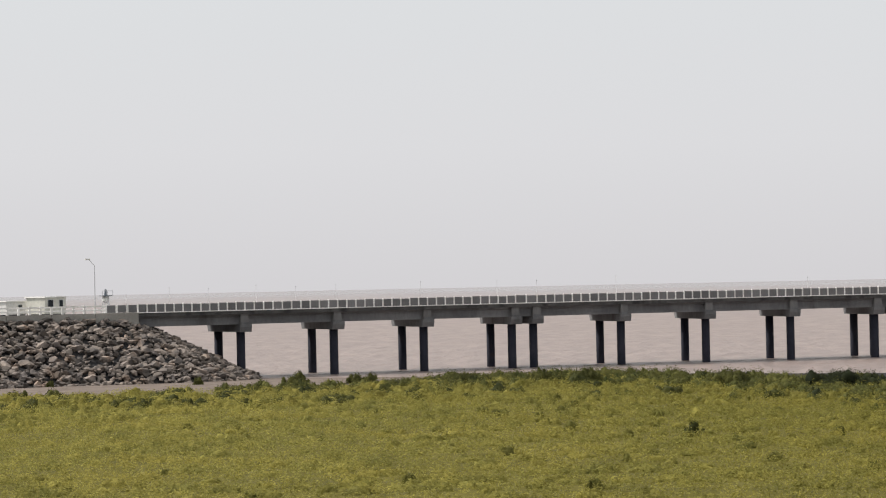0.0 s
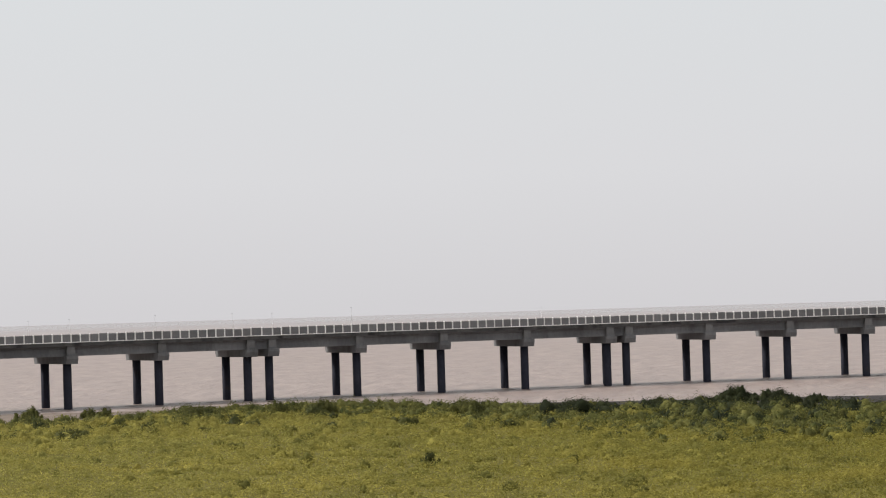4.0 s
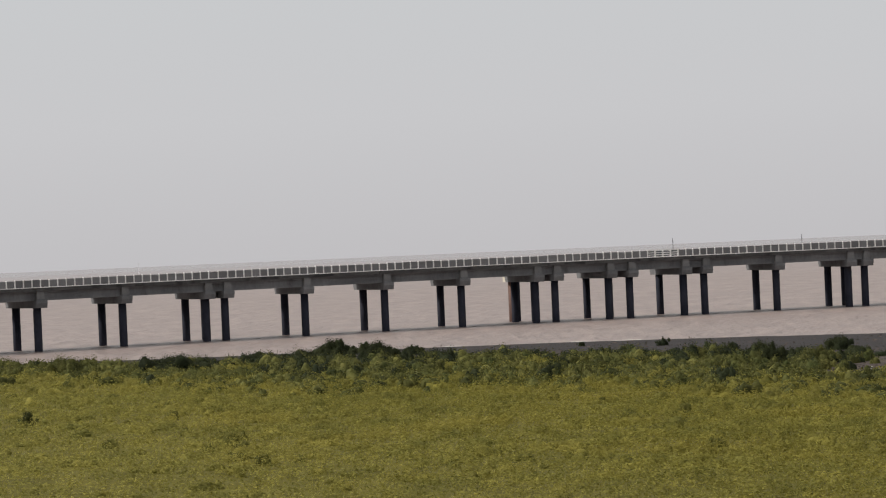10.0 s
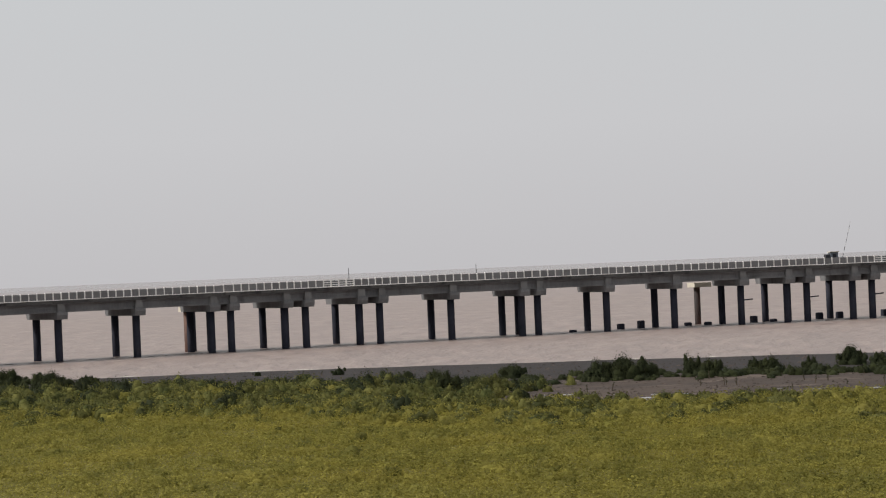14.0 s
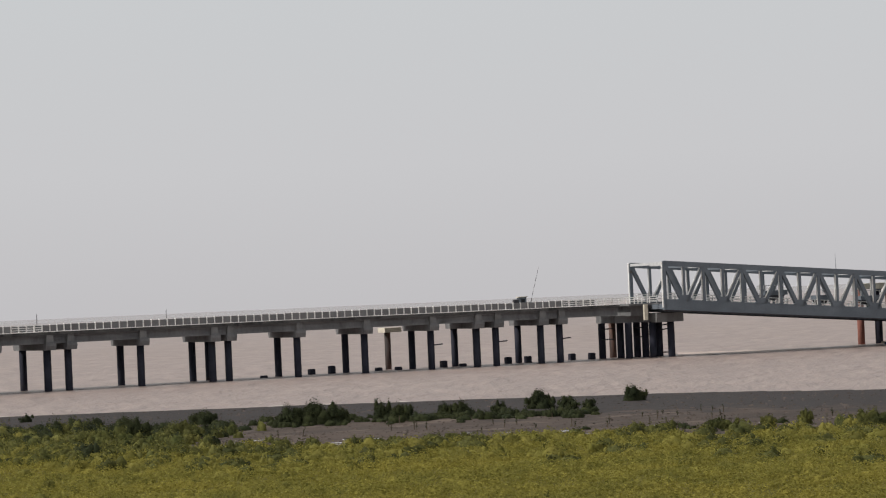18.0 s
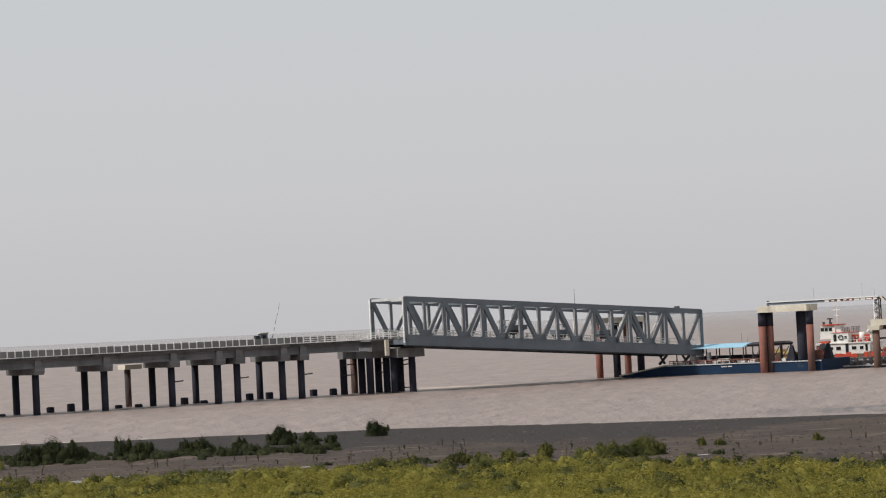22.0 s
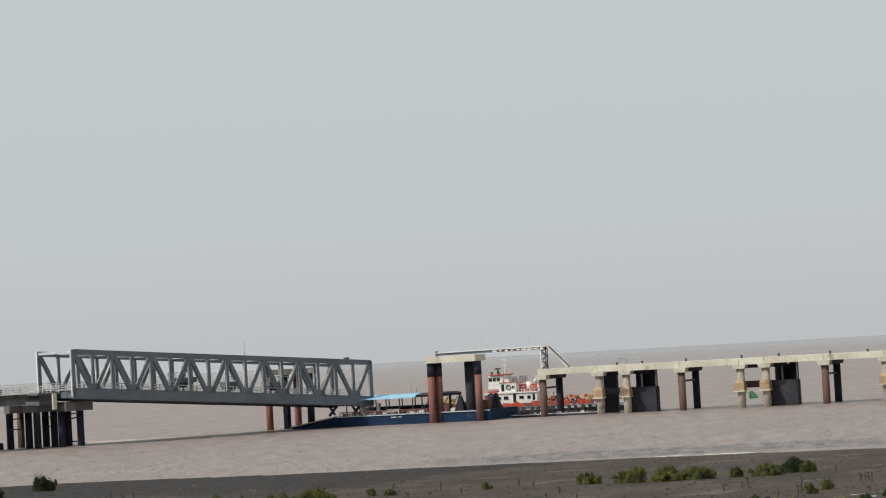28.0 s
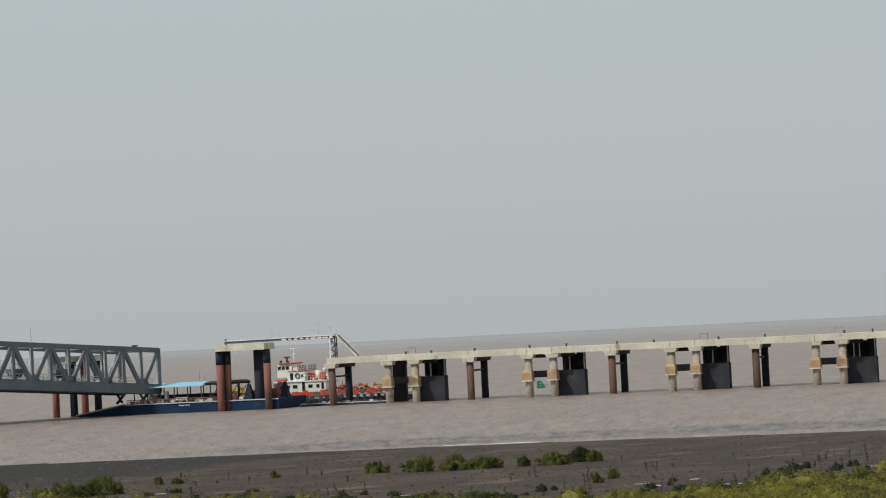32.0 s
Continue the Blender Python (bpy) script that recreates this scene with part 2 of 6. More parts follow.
def river_material(name):
    """Silty water: chop noise fitted to the camera's view, a wind-ruffled lane, a stand-in for haze far out."""
    m = bpy.data.materials.new(name)
    m.use_nodes = True
    nt = m.node_tree
    chop = nt.nodes["Principled BSDF"]
    geo = nt.nodes.new("ShaderNodeNewGeometry")
    far = nt.nodes.new("ShaderNodeVectorMath")
    far.operation = "LENGTH"
    nt.links.new(geo.outputs["Position"], far.inputs[0])

    def calc(op, *vals):
        n = nt.nodes.new("ShaderNodeMath")
        n.operation = op
        for k, v in enumerate(vals):
            if isinstance(v, (int, float)):
                n.inputs[k].default_value = v
            else:
                nt.links.new(v, n.inputs[k])
        return n.outputs[0]

    # noise axes: polar round the camera, stretched in depth to fit its view
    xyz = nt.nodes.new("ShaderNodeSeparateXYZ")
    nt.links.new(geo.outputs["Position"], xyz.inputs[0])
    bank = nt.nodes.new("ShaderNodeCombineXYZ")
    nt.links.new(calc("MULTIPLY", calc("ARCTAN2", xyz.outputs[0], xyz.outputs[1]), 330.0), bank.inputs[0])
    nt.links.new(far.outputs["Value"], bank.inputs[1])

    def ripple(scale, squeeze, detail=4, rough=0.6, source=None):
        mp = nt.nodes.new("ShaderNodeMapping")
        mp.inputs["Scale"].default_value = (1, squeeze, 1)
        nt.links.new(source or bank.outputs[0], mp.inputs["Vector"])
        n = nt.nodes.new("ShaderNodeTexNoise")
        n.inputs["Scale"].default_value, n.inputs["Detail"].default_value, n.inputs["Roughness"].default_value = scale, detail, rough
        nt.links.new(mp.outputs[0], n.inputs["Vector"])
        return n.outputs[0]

    def shade(fac, lo, hi, a, b):
        r = nt.nodes.new("ShaderNodeMapRange")
        r.inputs["From Min"].default_value, r.inputs["From Max"].default_value = lo, hi
        nt.links.new(fac, r.inputs["Value"])
        x = nt.nodes.new("ShaderNodeMix")
        x.data_type = "RGBA"
        nt.links.new(r.outputs[0], x.inputs["Factor"])
        for sock, v in (("A", a), ("B", b)):
            if isinstance(v, tuple):
                x.inputs[sock].default_value = (*v, 1)
            else:
                nt.links.new(v, x.inputs[sock])
        return x.outputs["Result"]

    # light and shade of the waves are put into the base colour
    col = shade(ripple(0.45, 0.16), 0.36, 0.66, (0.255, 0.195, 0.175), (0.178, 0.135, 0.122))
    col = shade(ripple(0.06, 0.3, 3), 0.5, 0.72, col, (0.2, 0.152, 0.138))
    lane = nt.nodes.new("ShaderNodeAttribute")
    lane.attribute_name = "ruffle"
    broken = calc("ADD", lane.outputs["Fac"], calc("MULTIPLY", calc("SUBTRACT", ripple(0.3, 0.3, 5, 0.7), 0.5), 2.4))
    # the lane's darker sky reflection is painted as a darker colour
    lane_dark = shade(ripple(0.5, 0.25, 5, 0.7), 0.4, 0.6, (0.2, 0.155, 0.14), (0.05, 0.047, 0.05))
    col = shade(calc("MULTIPLY", broken, lane.outputs["Fac"]), 0.05, 0.55, col, lane_dark)
    nt.links.new(col, chop.inputs["Base Color"])
    chop.inputs["Roughness"].default_value, chop.inputs["Specular IOR Level"].default_value = 0.5, 0.85
    last = None
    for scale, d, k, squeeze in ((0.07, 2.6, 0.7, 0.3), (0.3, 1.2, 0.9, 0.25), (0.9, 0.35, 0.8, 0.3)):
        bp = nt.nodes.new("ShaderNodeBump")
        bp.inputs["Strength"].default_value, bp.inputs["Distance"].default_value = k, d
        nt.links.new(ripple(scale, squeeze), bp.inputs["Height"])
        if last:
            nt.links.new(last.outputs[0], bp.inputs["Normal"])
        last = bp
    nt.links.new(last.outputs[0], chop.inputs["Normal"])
    # smoother shader blended in with distance, standing in for haze over the water
    far_haze = nt.nodes.new("ShaderNodeBsdfPrincipled")
    far_haze.inputs["Base Color"].default_value = (0.18, 0.155, 0.155, 1)
    far_haze.inputs["Roughness"].default_value = 0.19
    r = nt.nodes.new("ShaderNodeMapRange")
    r.inputs["From Min"].default_value, r.inputs["From Max"].default_value, r.inputs["To Max"].default_value = 700, 3200, 0.85
    nt.links.new(far.outputs["Value"], r.inputs["Value"])
    mx = nt.nodes.new("ShaderNodeMixShader")
    nt.links.new(r.outputs[0], mx.inputs[0])
    nt.links.new(chop.outputs[0], mx.inputs[1])
    nt.links.new(far_haze.outputs[0], mx.inputs[2])
    nt.links.new(mx.outputs[0], nt.nodes["Material Output"].inputs["Surface"])
    return m


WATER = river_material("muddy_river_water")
SOIL = mat("weed_covered_soil", (0.13, 0.115, 0.024), (0.1, 0.09, 0.022), 0.95, 0.3, 4, 0.5, bump_d=0.1, spec=0.1)
SILT = mat("drying_silt", (0.2, 0.165, 0.142), (0.15, 0.122, 0.106), 0.9, 0.3, 2.5, 0.5, spots=(0.1, 0.082, 0.072), spot_scale=0.5, spot_at=0.58, bump_d=0.1, spec=0.1)
MUD = mat("wet_mud", (0.073, 0.055, 0.046), (0.042, 0.033, 0.029), 0.85, 0.12, 1.2, 0.6, spots=(0.115, 0.09, 0.077), spot_scale=0.3, spot_at=0.56, bump_d=0.3, stretch=(0.5, 1, 1), spec=0.15)


POOL = mat("standing_water", (0.2, 0.17, 0.15), (0.16, 0.135, 0.12), 0.08, 0.5, 3, 0.05, spec=0.6)


def wettable(m, a, b):
    """Darkens the mud to the wet tones a and b where the bank's wetness is above nought."""
    nt = m.node_tree
    bsdf = nt.nodes["Principled BSDF"]
    src = bsdf.inputs["Base Color"].links[0].from_socket
    geo = nt.nodes.new("ShaderNodeNewGeometry")

    def grain(scale):
        n = nt.nodes.new("ShaderNodeTexNoise")
        n.inputs["Scale"].default_value, n.inputs["Detail"].default_value = scale, 5
        nt.links.new(geo.outputs["Position"], n.inputs["Vector"])
        return n.outputs[0]

    def blend(fac, x, y):
        mx = nt.nodes.new("ShaderNodeMix")
        mx.data_type = "RGBA"
        nt.links.new(fac, mx.inputs["Factor"])
        for sock, v in (("A", x), ("B", y)):
            if isinstance(v, tuple):
                mx.inputs[sock].default_value = (*v, 1)
            else:
                nt.links.new(v, mx.inputs[sock])
        return mx.outputs["Result"]

    level = nt.nodes.new("ShaderNodeAttribute")
    level.attribute_name = "wetness"
    add = nt.nodes.new("ShaderNodeMath")
    add.operation = "MULTIPLY_ADD"
    nt.links.new(grain(0.22), add.inputs[0])
    add.inputs[1].default_value = 0.7
    nt.links.new(level.outputs["Fac"], add.inputs[2])
    r = nt.nodes.new("ShaderNodeMapRange")
    r.inputs["From Min"].default_value, r.inputs["From Max"].default_value = 0.28, 0.42
    nt.links.new(add.outputs[0], r.inputs["Value"])
    nt.links.new(blend(r.outputs[0], src, blend(grain(0.8), a, b)), bsdf.inputs["Base Color"])


wettable(MUD, (0.04, 0.035, 0.035), (0.022, 0.02, 0.021))
CLOD = mat("dark_mud_clod", (0.085, 0.068, 0.06), (0.055, 0.046, 0.042), 0.9, 0.4, 4, 0.3, island=0.4, spec=0.1)


# ---- building helpers ----
class Shape:
    """Collects vertices and faces of one mesh."""

    def __init__(self):
        self.v, self.f = [], []

    def prism(self, bottom, top):
        n, k = len(self.v), len(bottom)
        self.v += [tuple(p) for p in bottom] + [tuple(p) for p in top]
        self.f += [tuple(n + i for i in reversed(range(k))), tuple(n + k + i for i in range(k))]
        self.f += [(n + i, n + (i + 1) % k, n + k + (i + 1) % k, n + k + i) for i in range(k)]
        return self

    def box(self, c, ax, ay, az):
        """A box round c with half-axes ax, ay, az."""
        c, ax, ay, az = map(Vector, (c, ax, ay, az))
        ring = [c - ax - ay, c + ax - ay, c + ax + ay, c - ax + ay]
        return self.prism([p - az for p in ring], [p + az for p in ring])

    def beam(self, p, q, w, h, up=(0, 0, 1)):
        """A bar from p to q, w wide and h deep."""
        p, q = Vector(p), Vector(q)
        d = (q - p).normalized()
        side = d.cross(Vector(up))
        side = side.normalized() if side.length > 1e-4 else Vector((1, 0, 0))
        u = side.cross(d)
        ring = [side * w / 2 + u * h / 2, side * -w / 2 + u * h / 2, side * -w / 2 - u * h / 2, side * w / 2 - u * h / 2]
        return self.prism([p + r for r in ring], [q + r for r in ring])

    def tube(self, p, q, r0, r1=None, k=14):
        p, q = Vector(p), Vector(q)
        r1 = r0 if r1 is None else r1
        d = (q - p).normalized()
        a = d.orthogonal().normalized()
        b = d.cross(a)
        ring = [a * math.cos(6.28318 * i / k) + b * math.sin(6.28318 * i / k) for i in range(k)]
        return self.prism([p + o * r0 for o in ring], [q + o * r1 for o in ring])

    def mesh(self, name, material, smooth=False):
        me = bpy.data.meshes.new(name)
        me.from_pydata(self.v, [], self.f)
        me.materials.append(material)
        if smooth:
            me.polygons.foreach_set("use_smooth", [len(p.vertices) == 4 for p in me.polygons])
        me.update()
        return me


def thing(name, at, label, category, group="", kind=""):
    ob = new(name)
    ob.location = at
    ob.empty_display_size = 0.5
    return tagged(ob, label, category, group, kind)


def base_of(ob):
    v = Vector((0, 0, 0))
    while ob is not None:
        v += ob.location
        ob = ob.parent
    return v


def part(name, shape, material, parent, label="", smooth=False, kind=""):
    """Links a shape, given in world metres, as one mesh under a thing or a part."""
    o = base_of(parent)
    shape.v = [(x - o.x, y - o.y, z - o.z) for x, y, z in shape.v]
    ob = new(name, shape.mesh(name, material, smooth))
    ob.parent = parent
    return tagged(ob, label, kind=kind)


def piece(name, me, parent, at, turn=0.0, scale=(1, 1, 1), tilt=(0, 0)):
    """Links a shared mesh under its parent at a world place."""
    ob = new(name, me)
    ob.parent = parent
    ob.location = Vector(at) - base_of(parent)
    ob.rotation_euler, ob.scale = (tilt[0], tilt[1], turn), scale
    return ob


def lone(name, shape, material, label, category, group="", kind="", smooth=False):
    ob = new(name, shape.mesh(name, material, smooth))
    return tagged(ob, label, category, group, kind)


def pol(az, r, z=0.0):
    a = radians(az)
    return Vector((r * math.sin(a), r * math.cos(a), z))


rnd = random.Random(7)

# ---- ground, river ----


def smooth(a, b, x):
    x = min(1, max(0, (x - a) / (b - a)))
    return x * x * (3 - 2 * x)


def shore(az):
    """How far the water's edge lies from the viewpoint, by bearing in degrees."""
    a = min(75, max(-40, az))
    return EYE_Z / math.tan(radians(2.06 + 0.0098 * a - 0.05 * smooth(8, 18, a) * smooth(39, 33, a))) * (1 + ((az - a) / 6) ** 2)


def verge(az):
    """The outer edge of the weeds."""
    a = min(75, max(-40, az))
    k = 2.2 + 0.13 * smooth(3, -3, a) + 0.45 * smooth(0, 16, a) + 0.50 * smooth(16, 24, a) + 0.40 * smooth(26, 56, a) + 0.3 * smooth(36, 46, a) - 0.45 * smooth(48.5, 57, a)
    k += smooth(14, 22, a) * (0.05 * noise.noise((a * 1.1, 3, 8)) + 0.05 * noise.noise((a * 3.7, 1, 8)))
    return (EYE_Z - 1.3) / math.tan(radians(k))


def ground_z(x, y):
    r, az = math.hypot(x, y), math.degrees(math.atan2(x, y))
    w, g = shore(az), verge(az)
    n = noise.noise((x * 0.06, y * 0.06, 0)) * 0.25 + noise.noise((x * 0.3, y * 0.3, 3)) * 0.07
    if r > w + 1e-6:
        z = -(r - w) * 0.03 + n * 0.15
        return max(z, -3.0)
    if r > g:
        t = (w - r) / (w - g)
        z = 1.25 * (0.75 * t + 0.25 * t * t) + n * min(1, t * 3) * 0.8
    else:
        z = 1.25 + 0.35 * smooth(g, g - 120, r) + n
    return z + (10.15 - z) * smooth(75, 12, r)


def build_ground():
    rings = [0, 6, 12, 20, 30, 42, 55, 70, 85, 98] + [100 + 2.5 * i for i in range(105)] + [380, 420, 500, 800, 2000, 4950]
    steps = 300
    v, f = [], []
    for r in rings:
        for i in range(steps):
            t = i / steps
            az = -20 + 90 * (t / 0.8) if t < 0.8 else 70 + 270 * ((t - 0.8) / 0.2)
            p = pol(az, max(r, 0.01))
            z = ground_z(p.x, p.y) if r < 600 else (-3.0 if abs((az - 17.5 + 180) % 360 - 180) < 75 else 1.5)
            v.append((p.x, p.y, z))
    for j in range(len(rings) - 1):
        for i in range(steps):
            k = (i + 1) % steps
            f.append((j * steps + i, j * steps + k, (j + 1) * steps + k, (j + 1) * steps + i))
    f.append(tuple(range(steps)))
    s = Shape()
    s.v, s.f = v, f
    ob = lone("ground", s, MUD, "grey-brown tidal mud bank sloping down to the river", "ground", kind="structure")
    me = ob.data
    me.polygons.foreach_set("use_smooth", [True] * len(me.polygons))
    level = me.attributes.new("wetness", "FLOAT", "POINT")
    for k, p in enumerate(me.vertices):
        az, r = math.degrees(math.atan2(p.co.x, p.co.y)), p.co.xy.length
        w, v = shore(az), verge(az)
        level.data[k].value = min(1, max(-1, 0.52 - 0.6 * smooth(37, 46, az) - (w - r) / (w - v)))
    # soil under the weeds, inland of their edge
    me.materials.append(SOIL)
    me.materials.append(SILT)
    for p in me.polygons:
        c = p.center
        az = math.degrees(math.atan2(c.x, c.y))
        r, w, v = c.xy.length, shore(az), verge(az)
        p.material_index = 1 if r < v + 1.5 * noise.noise((az * 2, 1, 1)) - 6 * smooth(16, 20, az) * (0.5 + noise.noise((c.x * 0.16, c.y * 0.16, 21))) else 2 if az < 3.5 + 3 * noise.noise((c.x * 0.1, c.y * 0.1, 4)) else 0
    return ob


build_ground()


def build_water():
    """The river: an even sheet out to the horizon, with a wind-ruffled lane off the berth's bank."""
    s = Shape()
    fan = [-14 + 0.3 * i for i in range(241)] + [58 + 288 * i / 60 for i in range(1, 60)]
    steps = len(fan)
    rings = [150, 200, 225] + [240 + 2.5 * i for i in range(34)] + [330, 350, 400, 450, 500, 600, 800, 1200, 2000, 3200, 4850]
    for r in rings:
        for az in fan:
            s.v.append(tuple(pol(az, r, 0)))
    for j in range(len(rings) - 1):
        for i in range(steps):
            k = (i + 1) % steps
            s.f.append((j * steps + i, j * steps + k, (j + 1) * steps + k, (j + 1) * steps + i))
    ob = lone("water", s, WATER, "wide silty brown river reaching to the hazy horizon", "river", kind="structure")
    lane = ob.data.attributes.new("ruffle", "FLOAT", "POINT")
    for k, v in enumerate(ob.data.vertices):
        az, r = math.degrees(math.atan2(v.co.x, v.co.y)), v.co.xy.length
        off = r - shore(az) - (10 + 0.35 * max(0, az - 34))
        lane.data[k].value = smooth(36, 45, az) * smooth(60, 57, az) * smooth(16, 3, abs(off)) if abs(off) < 16 else 0.0
    return ob


build_water()

# ---- the approach jetty: a road deck on pile bents, in a long curve out from the bank ----


def jetty_point(az, n=0.0, z=0.0):
    """A point at bearing az on the line of the near piles, moved n metres across the deck, away from the bank."""
    r = 349.5 * math.exp(0.381 * radians(az))
    p = pol(az, r)
    q = pol(az + 0.01, 349.5 * math.exp(0.381 * radians(az + 0.01)))
    d = (q - p).normalized()
    return Vector((p.x - d.y * n, p.y + d.x * n, z)), Vector((d.x, d.y, 0)), Vector((-d.y, d.x, 0))


def deck_z(az):
    return 8.62 + 0.36 * smooth(-5, 28, az)


BENTS = [-4.44, -2.42, -0.462, 1.46, 1.928, 3.834, 5.669, 7.493, 9.289, 9.702, 11.438, 13.178, 14.853, 16.47, 16.895,
         18.06, 18.52, 19.685, 20.135, 21.69, 23.232, 23.582, 25.08, 26.545, 27.992, 28.98, 29.409, 30.385, 30.8]
PILE_GAP = 8.2
WIDE_BENTS = {18.06: 9.4, 19.685: 10.3, 28.98: 10.1, 30.385: 10.6}

jetty = thing("jetty", jetty_point(-6.9, 4, 0.0)[0], "long curved grey concrete road jetty on paired dark piles", "jetty")
pile_shape = Shape().tube((0, 0, -3.5), (0, 0, 6.2), 0.56, k=16)
PILE_MESH = pile_shape.mesh("column", BITUMEN_AND_SHADE, True)
POST_MESH = Shape().box((0, 0, 0.5), (0.085, 0, 0), (0, 0.1, 0), (0, 0, 0.54)).mesh("rail_post", POST)
PANEL_MESH = Shape().box((0, 0, 0.5), (0.5, 0, 0), (0, 0.03, 0), (0, 0, 0.48)).mesh("rail_panel", PANEL)
BAR_MESH = Shape().box((0, 0, 0), (0.5, 0, 0), (0, 0.05, 0), (0, 0, 0.06)).mesh("rail_bar", POST)


def bent(az):
    p, d, n = jetty_point(az, 0)
    zt = deck_z(az) - 1.75
    gap = WIDE_BENTS.get(az, PILE_GAP if az < 12 else 8.8)
    ends = [(-2.05, gap + 1.95)]
    cap = None
    for k, (a, b) in enumerate(ends):
        s = Shape()
        # a beam across the deck whose ends taper upwards
        prof = [(a + 0.25, -1.0), (b - 0.25, -1.0), (b, -0.35), (b, 0), (a, 0), (a, -0.35)]
        w = 0.8
        s.prism([p + n * x - d * w + Vector((0, 0, zt + y)) for x, y in prof], [p + n * x + d * w + Vector((0, 0, zt + y)) for x, y in prof])
        c = part("pier_cap", s, CONCRETE, jetty, "grey concrete cross beam")
        cap = cap or c
        for x in ((a + 1.0, b - 1.0)):
            part("bearing_block", Shape().box(p + n * x + Vector((0, 0, zt + 0.12)), d * 0.5, n * 0.7, (0, 0, 0.125)), CONCRETE, c)
        # upstand at the near end that hides the girders' joint
        part("end_block", Shape().prism([p + n * y + d * x + Vector((0, 0, zt + 0.002)) for x, y in ((-0.6, -1.6), (0.6, -1.6), (0.6, -1.06), (-0.6, -1.06))],
                                        [p + n * y + d * x + Vector((0, 0, zt + 1.3)) for x, y in ((-0.5, -1.55), (0.5, -1.55), (0.5, -1.06), (-0.5, -1.06))]), BLOCK, c, "paler concrete upstand")
        for x in (0.0, gap):
            piece("column", PILE_MESH, c, p + n * x + Vector((0, 0, zt - 7.15)), rnd.uniform(0, 6), (1, 1, 1))
    return cap


def railing(span, pa, pb, za, zb, kind):
    """Posts and infill along one edge of a deck span."""
    length = (pb - pa).length
    k = max(1, round(length / 1.24))
    turn = math.atan2(pb.y - pa.y, pb.x - pa.x)
    for i in range(k):
        q = pa.lerp(pb, i / k) + Vector((0, 0, za + (zb - za) * i / k))
        piece("rail_post", POST_MESH, span, q, turn, (1, 1, rnd.uniform(0.96, 1.03)))
        mid = pa.lerp(pb, (i + 0.5) / k) + Vector((0, 0, za + (zb - za) * (i + 0.5) / k))
        bearing = math.degrees(math.atan2(mid.x, mid.y))
        if kind == "panel" and not 19.0 < bearing < 19.62:
            piece("rail_panel", PANEL_MESH, span, mid, turn + rnd.uniform(-0.02, 0.02), (length / k - 0.19, 1, rnd.uniform(0.93, 1.03)))
        else:
            for h in (0.30, 0.62, 0.98):
                piece("rail_bar", BAR_MESH, span, mid + Vector((0, 0, h)), turn, (length / k, 1, 1))


def deck_span(a, b):
    (pa, da, na), (pb, db, nb) = jetty_point(a), jetty_point(b)
    za, zb = deck_z(a), deck_z(b)
    lift = lambda v, z: v + Vector((0, 0, z))
    near, far = -1.7, PILE_GAP + 1.9
    s = Shape()
    ring = [(pa, na, near, za), (pb, nb, near, zb), (pb, nb, far, zb), (pa, na, far, za)]
    s.prism([lift(p + n * k, z - 0.44) for p, n, k, z in ring], [lift(p + n * k, z) for p, n, k, z in ring])
    # shade under the kerb is put into the slab's near-black colour
    span = part("deck_slab", s, SLAB_SHADE, jetty, "slab edge coloured near-black for the shade under the kerb")
    # kerb that overhangs the slab's edge
    s = Shape()
    ring = [(pa, na, near - 0.12, za), (pb, nb, near - 0.12, zb), (pb, nb, near + 0.28, zb), (pa, na, near + 0.28, za)]
    s.prism([lift(p + n * k, z + 0.0) for p, n, k, z in ring], [lift(p + n * k, z + 0.1) for p, n, k, z in ring])
    part("kerb", s, POST, span, "white weathered kerb")
    # girders under the slab, with flanges
    for k in ((-0.75, 1.8, 4.2, 6.6, 8.9) if b - a > 0.6 else (-0.75, 8.9)):
        s = Shape()
        for w, lo, hi in ((0.55, -1.75, -1.42), (0.26, -1.42, -0.7), (0.75, -0.7, -0.442)):
            ring = [(pa + da * 0.12, na, k - w / 2, za), (pb - db * 0.12, nb, k - w / 2, zb), (pb - db * 0.12, nb, k + w / 2, zb), (pa + da * 0.12, na, k + w / 2, za)]
            s.prism([lift(p + n * x, z + lo) for p, n, x, z in ring], [lift(p + n * x, z + hi) for p, n, x, z in ring])
        part("girder", s, CONCRETE, span)
    for a2, p, d, n in ((za, pa, da, na), (zb, pb, db, nb)):
        part("end_diaphragm", Shape().box(lift(p + n * 4 + (d if p is pa else -d) * 0.7, a2 - 1.05), d * 0.25, n * 4.4, (0, 0, 0.7)), CONCRETE, span)
    railing(span, pa + na * (near + 0.05), pb + nb * (near + 0.05), za + 0.1, zb + 0.1, "bar" if a > 30.5 else "panel")
    # the rail on the far edge, one run a span
    s = Shape()
    length = (pb - pa).length
    k = max(1, round(length / 1.24))
    for i in range(k):
        q = lift((pa + na * (far - 0.1)).lerp(pb + nb * (far - 0.1), i / k), za + (zb - za) * i / k)
        s.box(q + Vector((0, 0, 0.5)), da * 0.085, na * 0.09, (0, 0, 0.5))
    s.beam(lift(pa + na * (far - 0.1), za + 0.5), lift(pb + nb * (far - 0.1), zb + 0.5), 0.06, 0.8)
    part("far_railing", s, PANEL, span)
    return span


for az in BENTS:
    cap = bent(az)
    if az in (29.409, 30.8, 27.992):
        p, d, n = jetty_point(az, 0)
        part("bracket", Shape().beam(p + d * 0.4 + Vector((0, 0, 3.9)), p + d * 2.0 + Vector((0, 0, 4.0)), 0.14, 0.2), DARK, cap)
stops = [-6.75] + BENTS + [32.05]
for a, b in zip(stops, stops[1:]):
    deck_span(a, b)


